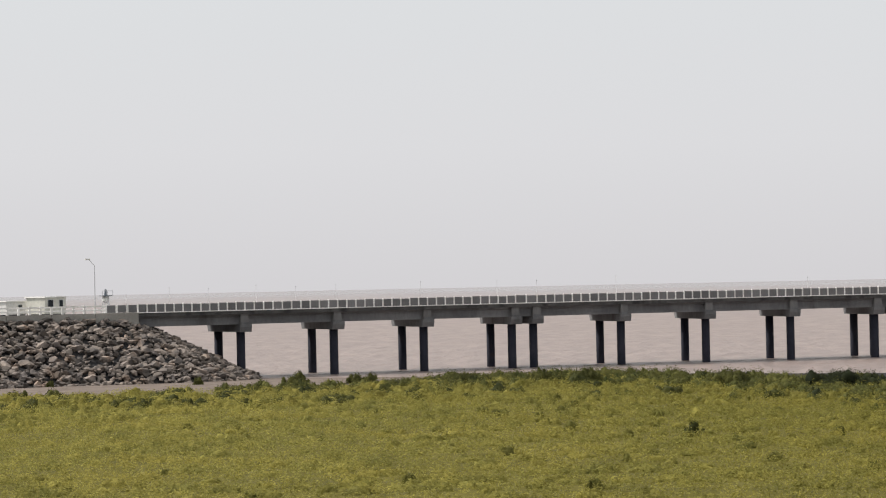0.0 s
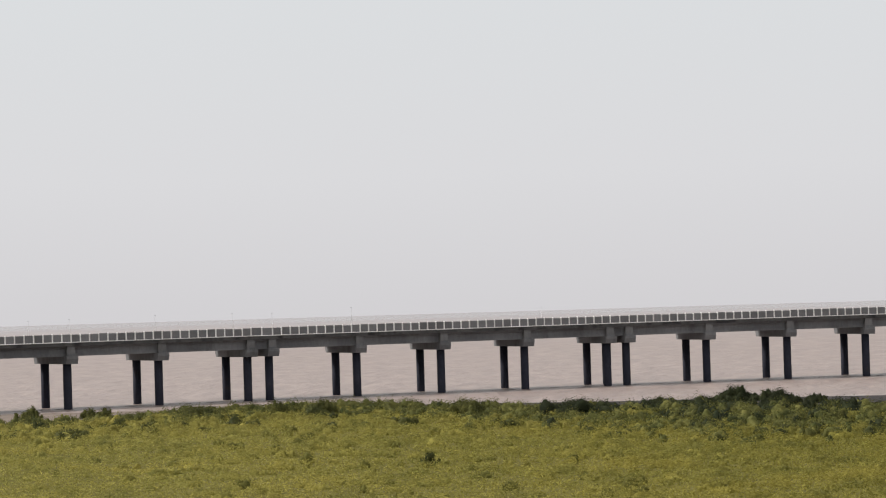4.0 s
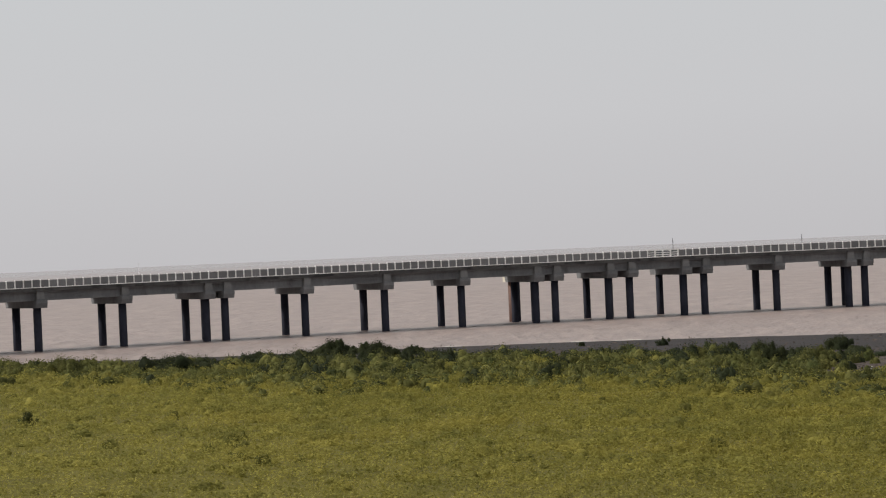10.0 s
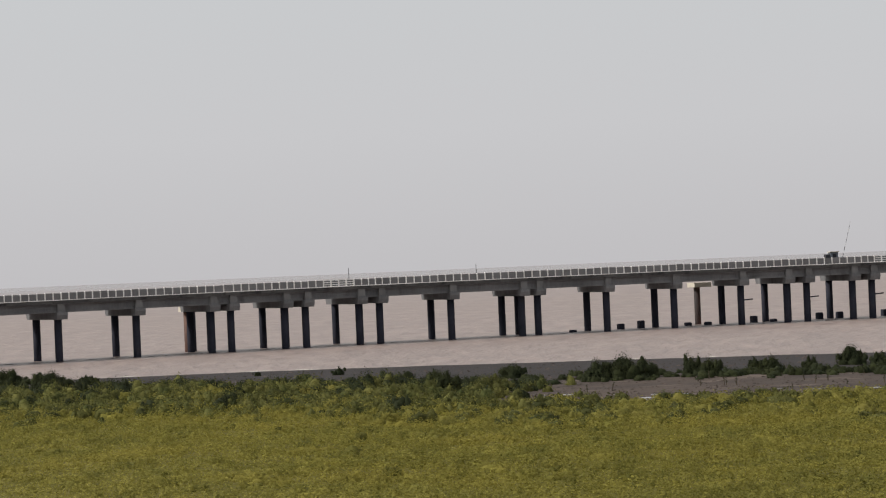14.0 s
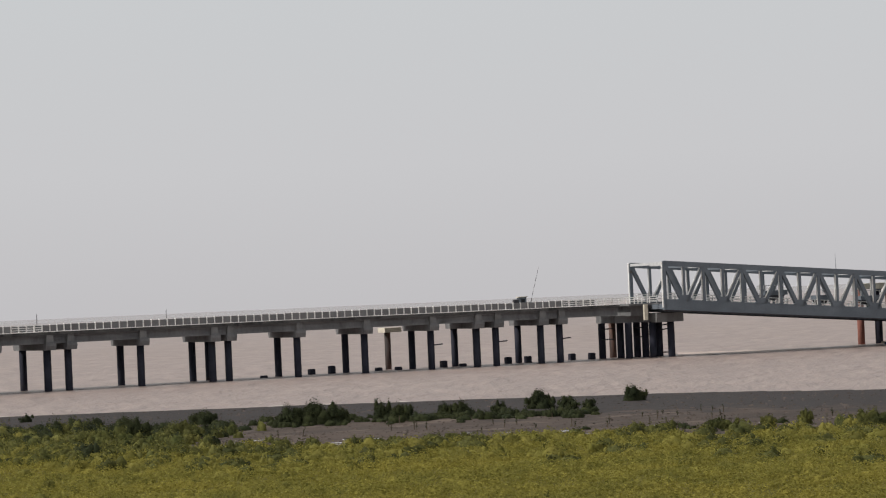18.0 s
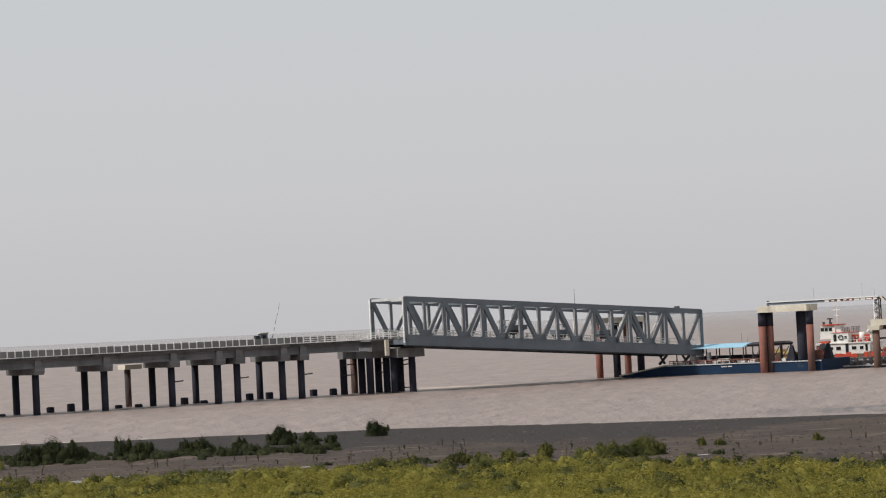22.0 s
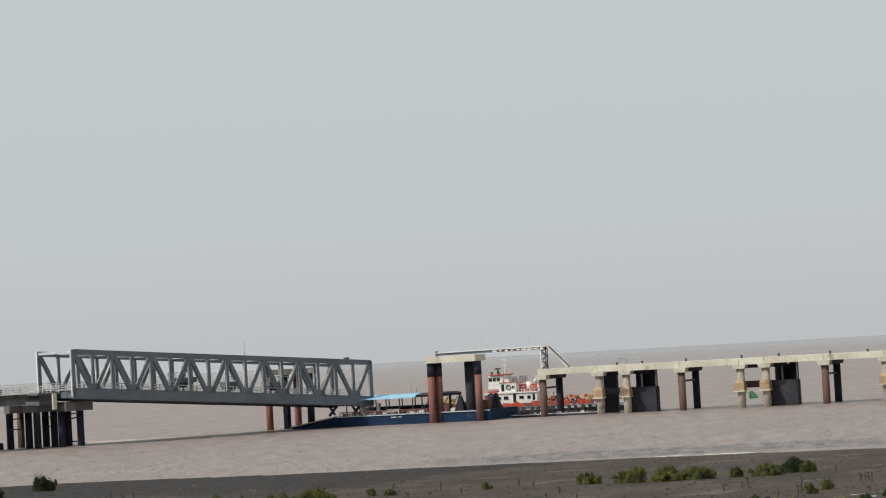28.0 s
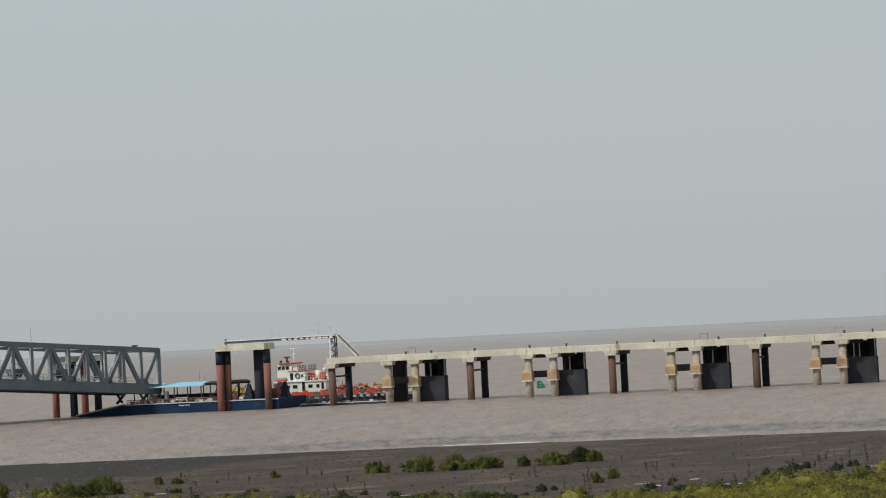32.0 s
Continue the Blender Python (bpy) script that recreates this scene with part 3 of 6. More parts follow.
# ---- end pier ----
def end_pier():
    g = lambda az, r, z: pol(az, r, z)
    pier = thing("end_pier", pol(32.6, 438, 0), "grey concrete bearing pier on a cluster of dark piles", "pier")
    p, d, n = jetty_point(32.4, 0)
    z0 = 7.0
    s = Shape()
    c = pol(32.25, 441.5)
    s.box(c + Vector((0, 0, 6.5)), d * 3.6, n * 4.6, (0, 0, 0.6))
    cap = part("pier_cap", s, CONCRETE, pier)
    s = Shape()
    c2 = pol(33.02, 438)
    s.box(c2 + Vector((0, 0, 6.55)), d * 2.3, n * 4.2, (0, 0, 0.75))
    seat = part("bearing_shelf", s, BLOCK, pier, "grey concrete shelf that carries the truss")
    s = Shape()
    s.box(pol(32.3, 440.5) + Vector((0, 0, 7.95)), d * 1.6, n * 5.6, (0, 0, 0.95))
    part("back_wall", s, CONCRETE, pier)
    s = Shape()
    s.box(pol(32.69, 432.6) + Vector((0, 0, 7.55)), d * 0.3, n * 0.3, (0, 0, 1.3))
    part("drain_stain_pillar", s, PALE, pier, "pale concrete corner pillar")
    for az, r, m in ((31.72, 441, BITUMEN_AND_SHADE), (31.95, 446, RUSTDARK), (32.12, 440, BITUMEN_AND_SHADE), (32.3, 437, BITUMEN_AND_SHADE), (32.48, 443, BITUMEN_AND_SHADE),
                     (32.66, 440, BITUMEN_AND_SHADE), (32.82, 436.5, BITUMEN_AND_SHADE), (32.96, 442, BITUMEN_AND_SHADE), (33.22, 436.5, BITUMEN_AND_SHADE)):
        s = Shape().tube(pol(az, r, -3), pol(az, r, 5.9), 0.6, k=16)
        part("column", s, m, cap, smooth=True)
    for az, z in ((31.83, 4.9), (31.83, 3.2), (33.1, 5.2), (33.1, 4.4), (33.1, 0.7), (32.57, 5.0), (32.57, 3.4)):
        s = Shape().beam(pol(az - 0.12, 440, z), pol(az + 0.14, 439.6, z + rnd.uniform(-0.1, 0.4)), 0.18, 0.2)
        part("brace", s, DARK, cap)
    # the last bay's rails
    pa, _, na = jetty_point(32.05)
    span = part("deck_slab", Shape().box(pol(32.4, 438.5) + Vector((0, 0, 8.84)), d * 2.6, n * 5.4, (0, 0, 0.16)), CONCRETE, pier)
    q = pol(32.05, 433.0)
    railing(span, jetty_point(32.05, -1.6)[0], pol(32.95, 431.6), deck_z(32) + 0.1, 9.1, "bar")


end_pier()


# ---- truss bridge down to the landing barge ----
def truss_bridge():
    P0, P1 = pol(33.12, 430), pol(39.53, 458)
    d = (P1 - P0).normalized()
    n = Vector((-d.y, d.x, 0))
    L = (P1 - P0).length
    zb0, zb1, ht = 8.72, 4.2, 6.72    # bottom chord's axis at both ends; height between the axes
    W = 12.6
    br = thing("truss_bridge", P0 + n * W / 2 + Vector((0, 0, zb0)), "grey-blue painted steel truss bridge sloping down to a barge", "bridge")

    def at(t, side, z):
        return P0 + d * (L * t) + n * (W * side) + Vector((0, 0, zb0 + (zb1 - zb0) * t + z))
    N = 8
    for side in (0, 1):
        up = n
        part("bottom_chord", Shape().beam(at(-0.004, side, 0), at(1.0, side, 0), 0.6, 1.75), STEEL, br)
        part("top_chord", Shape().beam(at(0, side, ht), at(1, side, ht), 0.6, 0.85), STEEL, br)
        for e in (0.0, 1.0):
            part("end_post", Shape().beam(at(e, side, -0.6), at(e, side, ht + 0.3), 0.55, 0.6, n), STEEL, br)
            # added pale strip: sunlight on the post's side as colour
            part("flange", Shape().beam(at(e, side, -0.5) - d * 0.34, at(e, side, ht + 0.3) - d * 0.34, 0.12, 0.3, n), POST, br, "pale strip painted for the sunlit side")
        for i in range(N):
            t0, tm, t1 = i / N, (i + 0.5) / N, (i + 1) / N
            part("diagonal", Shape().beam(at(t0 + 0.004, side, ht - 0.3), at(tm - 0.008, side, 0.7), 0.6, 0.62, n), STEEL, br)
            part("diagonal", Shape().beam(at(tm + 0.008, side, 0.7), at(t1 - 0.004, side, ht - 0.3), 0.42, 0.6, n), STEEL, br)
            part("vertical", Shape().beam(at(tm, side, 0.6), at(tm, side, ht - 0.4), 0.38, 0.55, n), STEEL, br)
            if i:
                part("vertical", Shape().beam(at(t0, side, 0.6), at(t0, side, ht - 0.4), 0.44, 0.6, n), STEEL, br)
            # pale strips paint sunlight on the members' sides that face up the bridge
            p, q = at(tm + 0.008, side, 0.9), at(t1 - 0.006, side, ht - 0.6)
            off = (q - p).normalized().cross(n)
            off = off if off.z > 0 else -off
            part("flange", Shape().beam(p + off * 0.27, q + off * 0.27, 0.11, 0.3, n), POST, br, "pale strip painted for the sunlit side")
            part("flange", Shape().beam(at(tm, side, 1.0) - d * 0.25, at(tm, side, ht - 0.5) - d * 0.25, 0.12, 0.28, n), POST, br, "pale strip painted for the sunlit side")
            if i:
                part("flange", Shape().beam(at(t0, side, 1.0) - d * 0.27, at(t0, side, ht - 0.5) - d * 0.27, 0.1, 0.28, n), POST, br, "pale strip painted for the sunlit side")
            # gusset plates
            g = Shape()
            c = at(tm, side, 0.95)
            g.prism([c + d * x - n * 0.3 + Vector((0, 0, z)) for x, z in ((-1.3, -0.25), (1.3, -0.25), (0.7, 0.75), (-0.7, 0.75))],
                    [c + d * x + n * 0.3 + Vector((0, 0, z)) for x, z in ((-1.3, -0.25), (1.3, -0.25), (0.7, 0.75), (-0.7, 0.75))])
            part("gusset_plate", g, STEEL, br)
    for i in range(2 * N + 1):
        t = i / (2 * N)
        part("floor_beam", Shape().beam(at(t, 0.03, -0.35), at(t, 0.97, -0.35), 0.35, 0.8), STEEL, br)
        if i % 2 == 0:
            part("top_strut", Shape().beam(at(t, 0, ht), at(t, 1, ht), 0.35, 0.45), STEELLT if i in (0,) else STEEL, br)
        elif i < 2 * N:
            part("top_strut", Shape().beam(at(t, 0, ht + 0.1), at(t, 1, ht + 0.1), 0.3, 0.3), STEELLT, br, "pale galvanised strut")
    s = Shape()
    s.prism([at(0, 0.05, 0.1), at(1, 0.05, 0.1), at(1, 0.95, 0.1), at(0, 0.95, 0.1)], [at(0, 0.05, 0.25), at(1, 0.05, 0.25), at(1, 0.95, 0.25), at(0, 0.95, 0.25)])
    part("roadway", s, CONCRETE, br)
    # hand rails inside both trusses
    for side in (0.1, 0.9):
        s = Shape()
        for h in (0.75, 1.3, 1.85):
            s.beam(at(0.01, side, h), at(0.99, side, h), 0.1, 0.11)
        part("hand_rail", s, POST, br, "pale steel hand rail")
        for i in range(33):
            part("rail_post", Shape().beam(at(0.01 + 0.98 * i / 32, side, 0.25), at(0.01 + 0.98 * i / 32, side, 1.9), 0.16, 0.14, d), POST, br)
    # service platforms and boxes hung among the members
    for t, w, h, z, m in ((0.375, 2.1, 0.4, 2.75, STEEL), (0.53, 1.2, 0.4, 2.3, STEEL), (0.69, 1.9, 0.35, 2.6, STEEL)):
        box = part("equipment_box", Shape().box(at(t, 0.2, z), d * w, n * 1.1, (0, 0, h)), m, br)
        ring = lambda k, zz: [at(t, 0.2, zz) + d * x * k + n * y for x, y in ((-1, -1), (1, -1), (1, 1), (-1, 1))]
        part("hopper", Shape().prism(ring(w * 0.35, z - h - 0.75), ring(w * 0.8, z - h - 0.005)), DARK, box)
        part("hanger", Shape().beam(at(t, 0.2, z - h - 0.75), at(t, 0.2, 0.2), 0.3, 0.3, d), STEEL, box)
        for k in range(5):
            q = at(t, 0.2, z + h) + d * w * (k - 2) / 2.1 - n * 1.05
            part("guard_post", Shape().beam(q, q + Vector((0, 0, 0.85)), 0.1, 0.1, d), STEELLT, box)
        part("guard_rail", Shape().beam(at(t, 0.2, z + h + 0.85) - d * w - n * 1.05, at(t, 0.2, z + h + 0.85) + d * w - n * 1.05, 0.1, 0.12), STEELLT, box)
    for t, w, h, z in ((0.345, 0.5, 0.35, 3.6), (0.66, 0.45, 0.3, 3.35), (0.17, 0.3, 0.5, 1.0), (0.47, 0.35, 0.4, 0.9), (0.83, 0.4, 0.5, 1.0)):
        part("cable_box", Shape().box(at(t, 0.3, z), d * w, n * 0.4, (0, 0, h)).beam(at(t, 0.3, z - h), at(t, 0.3, 0.2), 0.15, 0.15, d), STEELLT, br, "pale galvanised box")
    # added dark strips paint the shade along the chords' undersides
    for side in (0, 1):
        part("bottom_flange", Shape().beam(at(-0.004, side, -0.93), at(1.0, side, -0.93), 0.75, 0.12), DARK, br, "near-black strip for the shade under the chord")
    part("mast", Shape().tube(at(0.575, 0.1, ht), at(0.575, 0.1, ht + 3.0), 0.05, 0.02, 6), STEEL, br)
    part("lamp", Shape().box(at(0.92, 0.02, ht + 0.6), d * 0.5, n * 0.2, (0, 0, 0.15)), STEEL, br)
    # splayed legs that stand on the barge
    for x in (0.2, 0.8):
        part("ramp_leg", Shape().beam(at(0.985, x, -0.7), at(0.955, x, -2.5), 0.35, 0.4, n), STEEL, br)
        part("ramp_leg", Shape().beam(at(0.955, x, -0.7), at(0.975, x, -2.3), 0.3, 0.35, n), STEEL, br)
    return br


truss_bridge()


# ---- mooring dolphins ----
def dolphin(name, cap_ring, z0, z1, piles, label, cap_mat=PALE, banded=True):
    c = sum((Vector((x, y, 0)) for x, y in cap_ring), Vector()) / len(cap_ring)
    th = thing(name, c, label, "mooring dolphin")
    k = part("pile_cap", Shape().prism([(x, y, z0) for x, y in cap_ring], [(x, y, z1) for x, y in cap_ring]), cap_mat, th, "pale weathered concrete cap")
    for (x, y), m, rad in piles:
        part("column", Shape().tube((x, y, -3), (x, y, z0), rad, k=18), m, k, smooth=True)
        if m is RUST and banded:
            part("tar_band", Shape().tube((x, y, z0 - 2.3), (x, y, z0 - 0.01), rad + 0.025, k=18), BITUMEN_AND_SHADE, k, "black band at the pile's head", smooth=True)
    return th


def rect(c, d, a, b, w0, w1):
    n = Vector((-d.y, d.x, 0))
    return [tuple((c + d * x + n * y).xy) for x, y in ((a, w0), (b, w0), (b, w1), (a, w1))]


D2 = Vector((0.466, -0.885, 0))        # line of the berth
N2 = Vector((0.885, 0.466, 0))         # across it, away from the bank
B0 = Vector((308.8, 328.1, 0))


def berth_s(az, n=0.0):
    """Where the sight line at bearing az meets the berth's line moved n metres across it."""
    o = B0 + N2 * n
    u = pol(az, 1)
    det = D2.x * -u.y + u.x * D2.y
    return (-o.x * -u.y + u.x * -o.y) / det


def berth(s, n, z=0.0):
    return B0 + D2 * s + N2 * n + Vector((0, 0, z))


s0 = berth_s(40.77)
dolB = berth(s0, 0)
q = lambda a, n: tuple(berth(berth_s(a, n - 7.5), n - 7.5).xy)
dolphin("mooring_dolphin", [q(40.75, -0.8), q(41.82, -0.8), tuple((Vector((*q(41.82, -0.8), 0)) + N2 * 5.2).xy), tuple((Vector((*q(40.75, -0.8), 0)) + N2 * 5.2).xy)], 10.2, 11.3,
        [(q(40.85, 0.4), RUST, 0.66), (q(41.005, 1.6), RUST, 0.66), (q(41.69, 2.6), BITUMEN_AND_SHADE, 0.85), (q(41.79, 4.2), BITUMEN_AND_SHADE, 0.75), (q(41.87, 0.6), RUST, 0.62)],
        "tall mooring dolphin with rusty red piles and pale cap")
pa = lambda a, r: tuple(pol(a, r).xy)
dolphin("mooring_dolphin", [pa(37.3, 463), pa(38.0, 466), pa(38.4, 477), pa(37.15, 474)], 9.6, 10.6,
        [(pa(37.3, 466), RUST, 0.62), (pa(37.68, 467), BITUMEN_AND_SHADE, 0.65), (pa(37.92, 472), RUST, 0.62), (pa(38.2, 474), BITUMEN_AND_SHADE, 0.65)],
        "mooring dolphin standing behind the steel truss", banded=False)
for az, r, m in ((15.97, 402, RUSTDARK), (27.08, 433, RUSTDARK)):
    c = pol(az, r)
    dolphin("mooring_dolphin", rect(c, Vector((1, 0, 0)), (-1.3 if az > 20 else -1.1), (1.75 if az > 20 else 0.9), -1.3, 1.3), 6.1, 6.85, [(tuple((c - Vector((0.25, 0, 0))).xy), m, 0.52)] if az > 20 else [(tuple(c.xy), m, 0.65), (tuple((c + Vector((0.95, 0.9, 0))).xy), BITUMEN_AND_SHADE, 0.5)],
            "short rusty mooring dolphin close behind the jetty deck", PALE)


# ---- berth: a pale concrete walkway on columns ----
def berth_jetty():
    th = thing("berth_walkway", berth(40, 4), "pale concrete berth walkway on columns and fender blocks", "jetty")
    s_end = berth_s(57.5)
    s_start = berth_s(43.2)
    supports = [43.27, 44.5, 45.085, 46.28, 47.555, 48.1, 49.37, 50.66, 51.2, 52.48, 53.77, 54.34, 55.75, 57.0]
    marks = [s_start] + [berth_s(a) for a in supports[1:]] + [s_end]
    for a, b in zip(marks, marks[1:]):
        s = Shape()
        s.box(berth((a + b) / 2, -0.15, 7.65), D2 * ((b - a) / 2 - 0.03), N2 * 0.75, (0, 0, 0.52 + rnd.uniform(-0.03, 0.03)))
        part("edge_beam", s, PALE, th)
        s = Shape()
        s.box(berth((a + b) / 2, 4.6, 7.95), D2 * ((b - a) / 2 - 0.03), N2 * 4.0, (0, 0, 0.2))
        part("deck_slab", s, PALE, th)
    mA = Shape().tube((0, 0, -3), (0, 0, 6.4), 0.62, k=18).mesh("column", RUSTDARK, True)
    # rear columns: the deck's shade is put into their near-black colour
    mD = Shape().tube((0, 0, -3), (0, 0, 6.4), 0.62, k=18).mesh("column", BITUMEN_AND_SHADE, True)
    mC = Shape().tube((0, 0, -3), (0, 0, 6.6), 0.66, k=20).mesh("column", COLUMN, True)
    for az in (43.27, 46.28, 49.37, 52.48, 55.75):
        s = berth_s(az)
        cap = part("pile_cap", Shape().prism([berth(s + x, y, 6.35) for x, y in ((-0.9, -1.0), (0.9, -1.0), (0.9, 0.9), (-0.9, 0.9))],
                                             [berth(s + x, y, 7.14) for x, y in ((-1.1, -1.1), (1.1, -1.1), (1.1, 0.9), (-1.1, 0.9))]), PALE, th)
        # the cap's shaded rear is painted near-black, its front stays pale
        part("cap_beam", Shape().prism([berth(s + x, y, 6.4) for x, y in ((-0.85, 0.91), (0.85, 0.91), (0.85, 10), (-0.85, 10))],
                                       [berth(s + x, y, 7.13) for x, y in ((-1.0, 0.91), (1.0, 0.91), (1.0, 10.2), (-1.0, 10.2))]), FENDER_AND_SHADE, cap, "rear of the cap coloured near-black for its shaded side")
        piece("column", mA, cap, berth(s, 0))
        piece("column", mD, cap, berth(s, 8.8))
        part("brace", Shape().beam(berth(s, 0, 4.9), berth(s, 8.8, 4.9), 0.25, 0.3), DARK, cap)
    for c1, c2, e in ((44.5, 45.085, 45.79), (47.555, 48.1, 48.83), (50.66, 51.2, 51.94), (53.77, 54.34, 55.09)):
        s1, s2 = berth_s(c1), berth_s(c2)
        for s in (s1, s2):
            cap = part("column_head", Shape().prism([berth(s + x, y, 6.45) for x, y in ((-0.9, -1.0), (0.9, -1.0), (0.9, 1.0), (-0.9, 1.0))],
                                                    [berth(s + x, y, 7.1) for x, y in ((-1.15, -1.1), (1.15, -1.1), (1.15, 1.1), (-1.15, 1.1))]), PALE, th)
            piece("column", mC, cap, berth(s, 0))
            # collar: a block with sloping shoulders and a thin ledge at its foot
            cr = lambda g, z: [berth(s - 0.1 + x * (0.84 + g), -0.2 + y * (0.86 + g), z) for x, y in ((-1, -1), (1, -1), (1, 1), (-1, 1))]
            collar = part("collar_block", Shape().prism(cr(0, 2.85), cr(0, 4.1)).prism(cr(0, 4.101), cr(-0.28, 4.55)), OCHRE, cap, "ochre stained concrete collar")
            part("collar_ledge", Shape().prism(cr(0.07, 2.66), cr(0.07, 2.849)), PALE, collar)
            if s is s2 and c1 > 45:
                piece("column", mD, cap, berth(s, 8.8))
        # added dark beam that stands for the shade under the deck
        part("head_beam", Shape().box(berth((s1 + s2) / 2 + 1.3, 3.0, 6.8), D2 * ((s2 - s1) / 2 + 1.6), N2 * 0.5, (0, 0, 0.32)), FENDER_AND_SHADE, th, "added near-black beam for the shade under the deck")
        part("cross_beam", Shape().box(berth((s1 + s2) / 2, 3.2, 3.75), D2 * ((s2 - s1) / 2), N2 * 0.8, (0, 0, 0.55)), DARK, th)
        if c1 < 45:
            wa, wb = berth_s(44.61, 8.8), berth_s(44.89, 8.8)
            part("fender_wall", Shape().box(berth((wa + wb) / 2, 8.8, 3.3), D2 * ((wb - wa) / 2), N2 * 0.5, (0, 0, 4.0)), FENDER_AND_SHADE, th, "near-black wall under the berth deck")
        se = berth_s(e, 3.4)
        part("fender_block", Shape().box(berth((s2 + 0.2 + se) / 2, 2.3, 1.0), D2 * ((se - s2 - 0.2) / 2), N2 * 1.1, (0, 0, 3.25)), FENDER_AND_SHADE, th, "large black fender block")
        # added dark slab fills the shaded gap between the fender posts
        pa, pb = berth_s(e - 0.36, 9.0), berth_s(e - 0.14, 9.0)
        part("fender_wall", Shape().box(berth((pa + pb) / 2, 9.0, 3.2), D2 * ((pb - pa) / 2), N2 * 0.3, (0, 0, 3.6)), FENDER_AND_SHADE, th, "near-black wall under the berth deck")
        for da, rad in ((0.12, 0.75), (0.4, 0.8)):
            sp = berth_s(e - da, 8.3)
            part("fender_post", Shape().tube(berth(sp, 8.3, -3), berth(sp, 8.3, 7.5), rad, k=14), BITUMEN_AND_SHADE, th, smooth=True)
        for x in (-2.9, -0.4):
            s = Shape()
            for y in (-0.25, 0.25):
                s.beam(berth(se + x, 3.0 + y, 4.2), berth(se + x, 3.0 + y, 7.2), 0.08, 0.08, D2)
            for i in range(8):
                s.beam(berth(se + x, 2.75, 3.2 + 0.36 * i), berth(se + x, 3.25, 3.2 + 0.36 * i), 0.05, 0.05)
            part("ladder", s, STEELLT, th)
    # bollards and lamp stubs on the deck
    for az, h in ((44.9, 0.5), (45.45, 0.5), (46.4, 0.55), (47.6, 0.6), (48.4, 0.6), (49.5, 0.55), (50.3, 0.5), (51.7, 0.5), (52.7, 0.55), (54.4, 0.6), (55.0, 0.6)):
        s = berth_s(az, 3)
        part("bollard", Shape().tube(berth(s, 3, 8.14), berth(s, 3, 8.1 + h * 0.8), 0.16, 0.13, 10).tube(berth(s, 3, 8.09 + h * 0.8), berth(s, 3, 8.2 + h * 0.8), 0.23, k=10), DARK, th)
    for az in (44.95, 51.3, 54.2):
        s = berth_s(az, 6)
        sh = Shape()
        for x in (0.0, 1.3):
            sh.beam(berth(s + x, 6, 8.15), berth(s + x, 6, 9.2), 0.07, 0.07, D2)
        sh.beam(berth(s, 6, 9.2), berth(s + 1.3, 6, 9.2), 0.07, 0.07)
        part("rail_hoop", sh, STEEL, th)
    return th


berth_jetty()
s = berth_s(47.79, 1.0)
gb = Shape()
for a, w, z in ((0.15, 0.72, 1.5), (0.1, 0.8, 1.76), (0.0, 0.62, 2.02), (-0.1, 0.5, 2.28), (-0.2, 0.28, 2.54)):
    gb.box(berth(s + a, 1.1, z), D2 * w + Vector((0, 0, 0.05)), N2 * 0.06, (0, 0, 0.1))
for a in (-0.45, 0.35):
    gb.beam(berth(s + a, 1.1, 2.6 - 0.5 * max(0, a)), berth(s + a, 1.1, 1.42), 0.1, 0.1, D2)
gb.beam(berth(s - 1.2, 0.6, 2.5), berth(s, 1.1, 2.45), 0.08, 0.08)
lone("green_board", gb, GREEN, "bright green torn board hung by a berth column", "board")


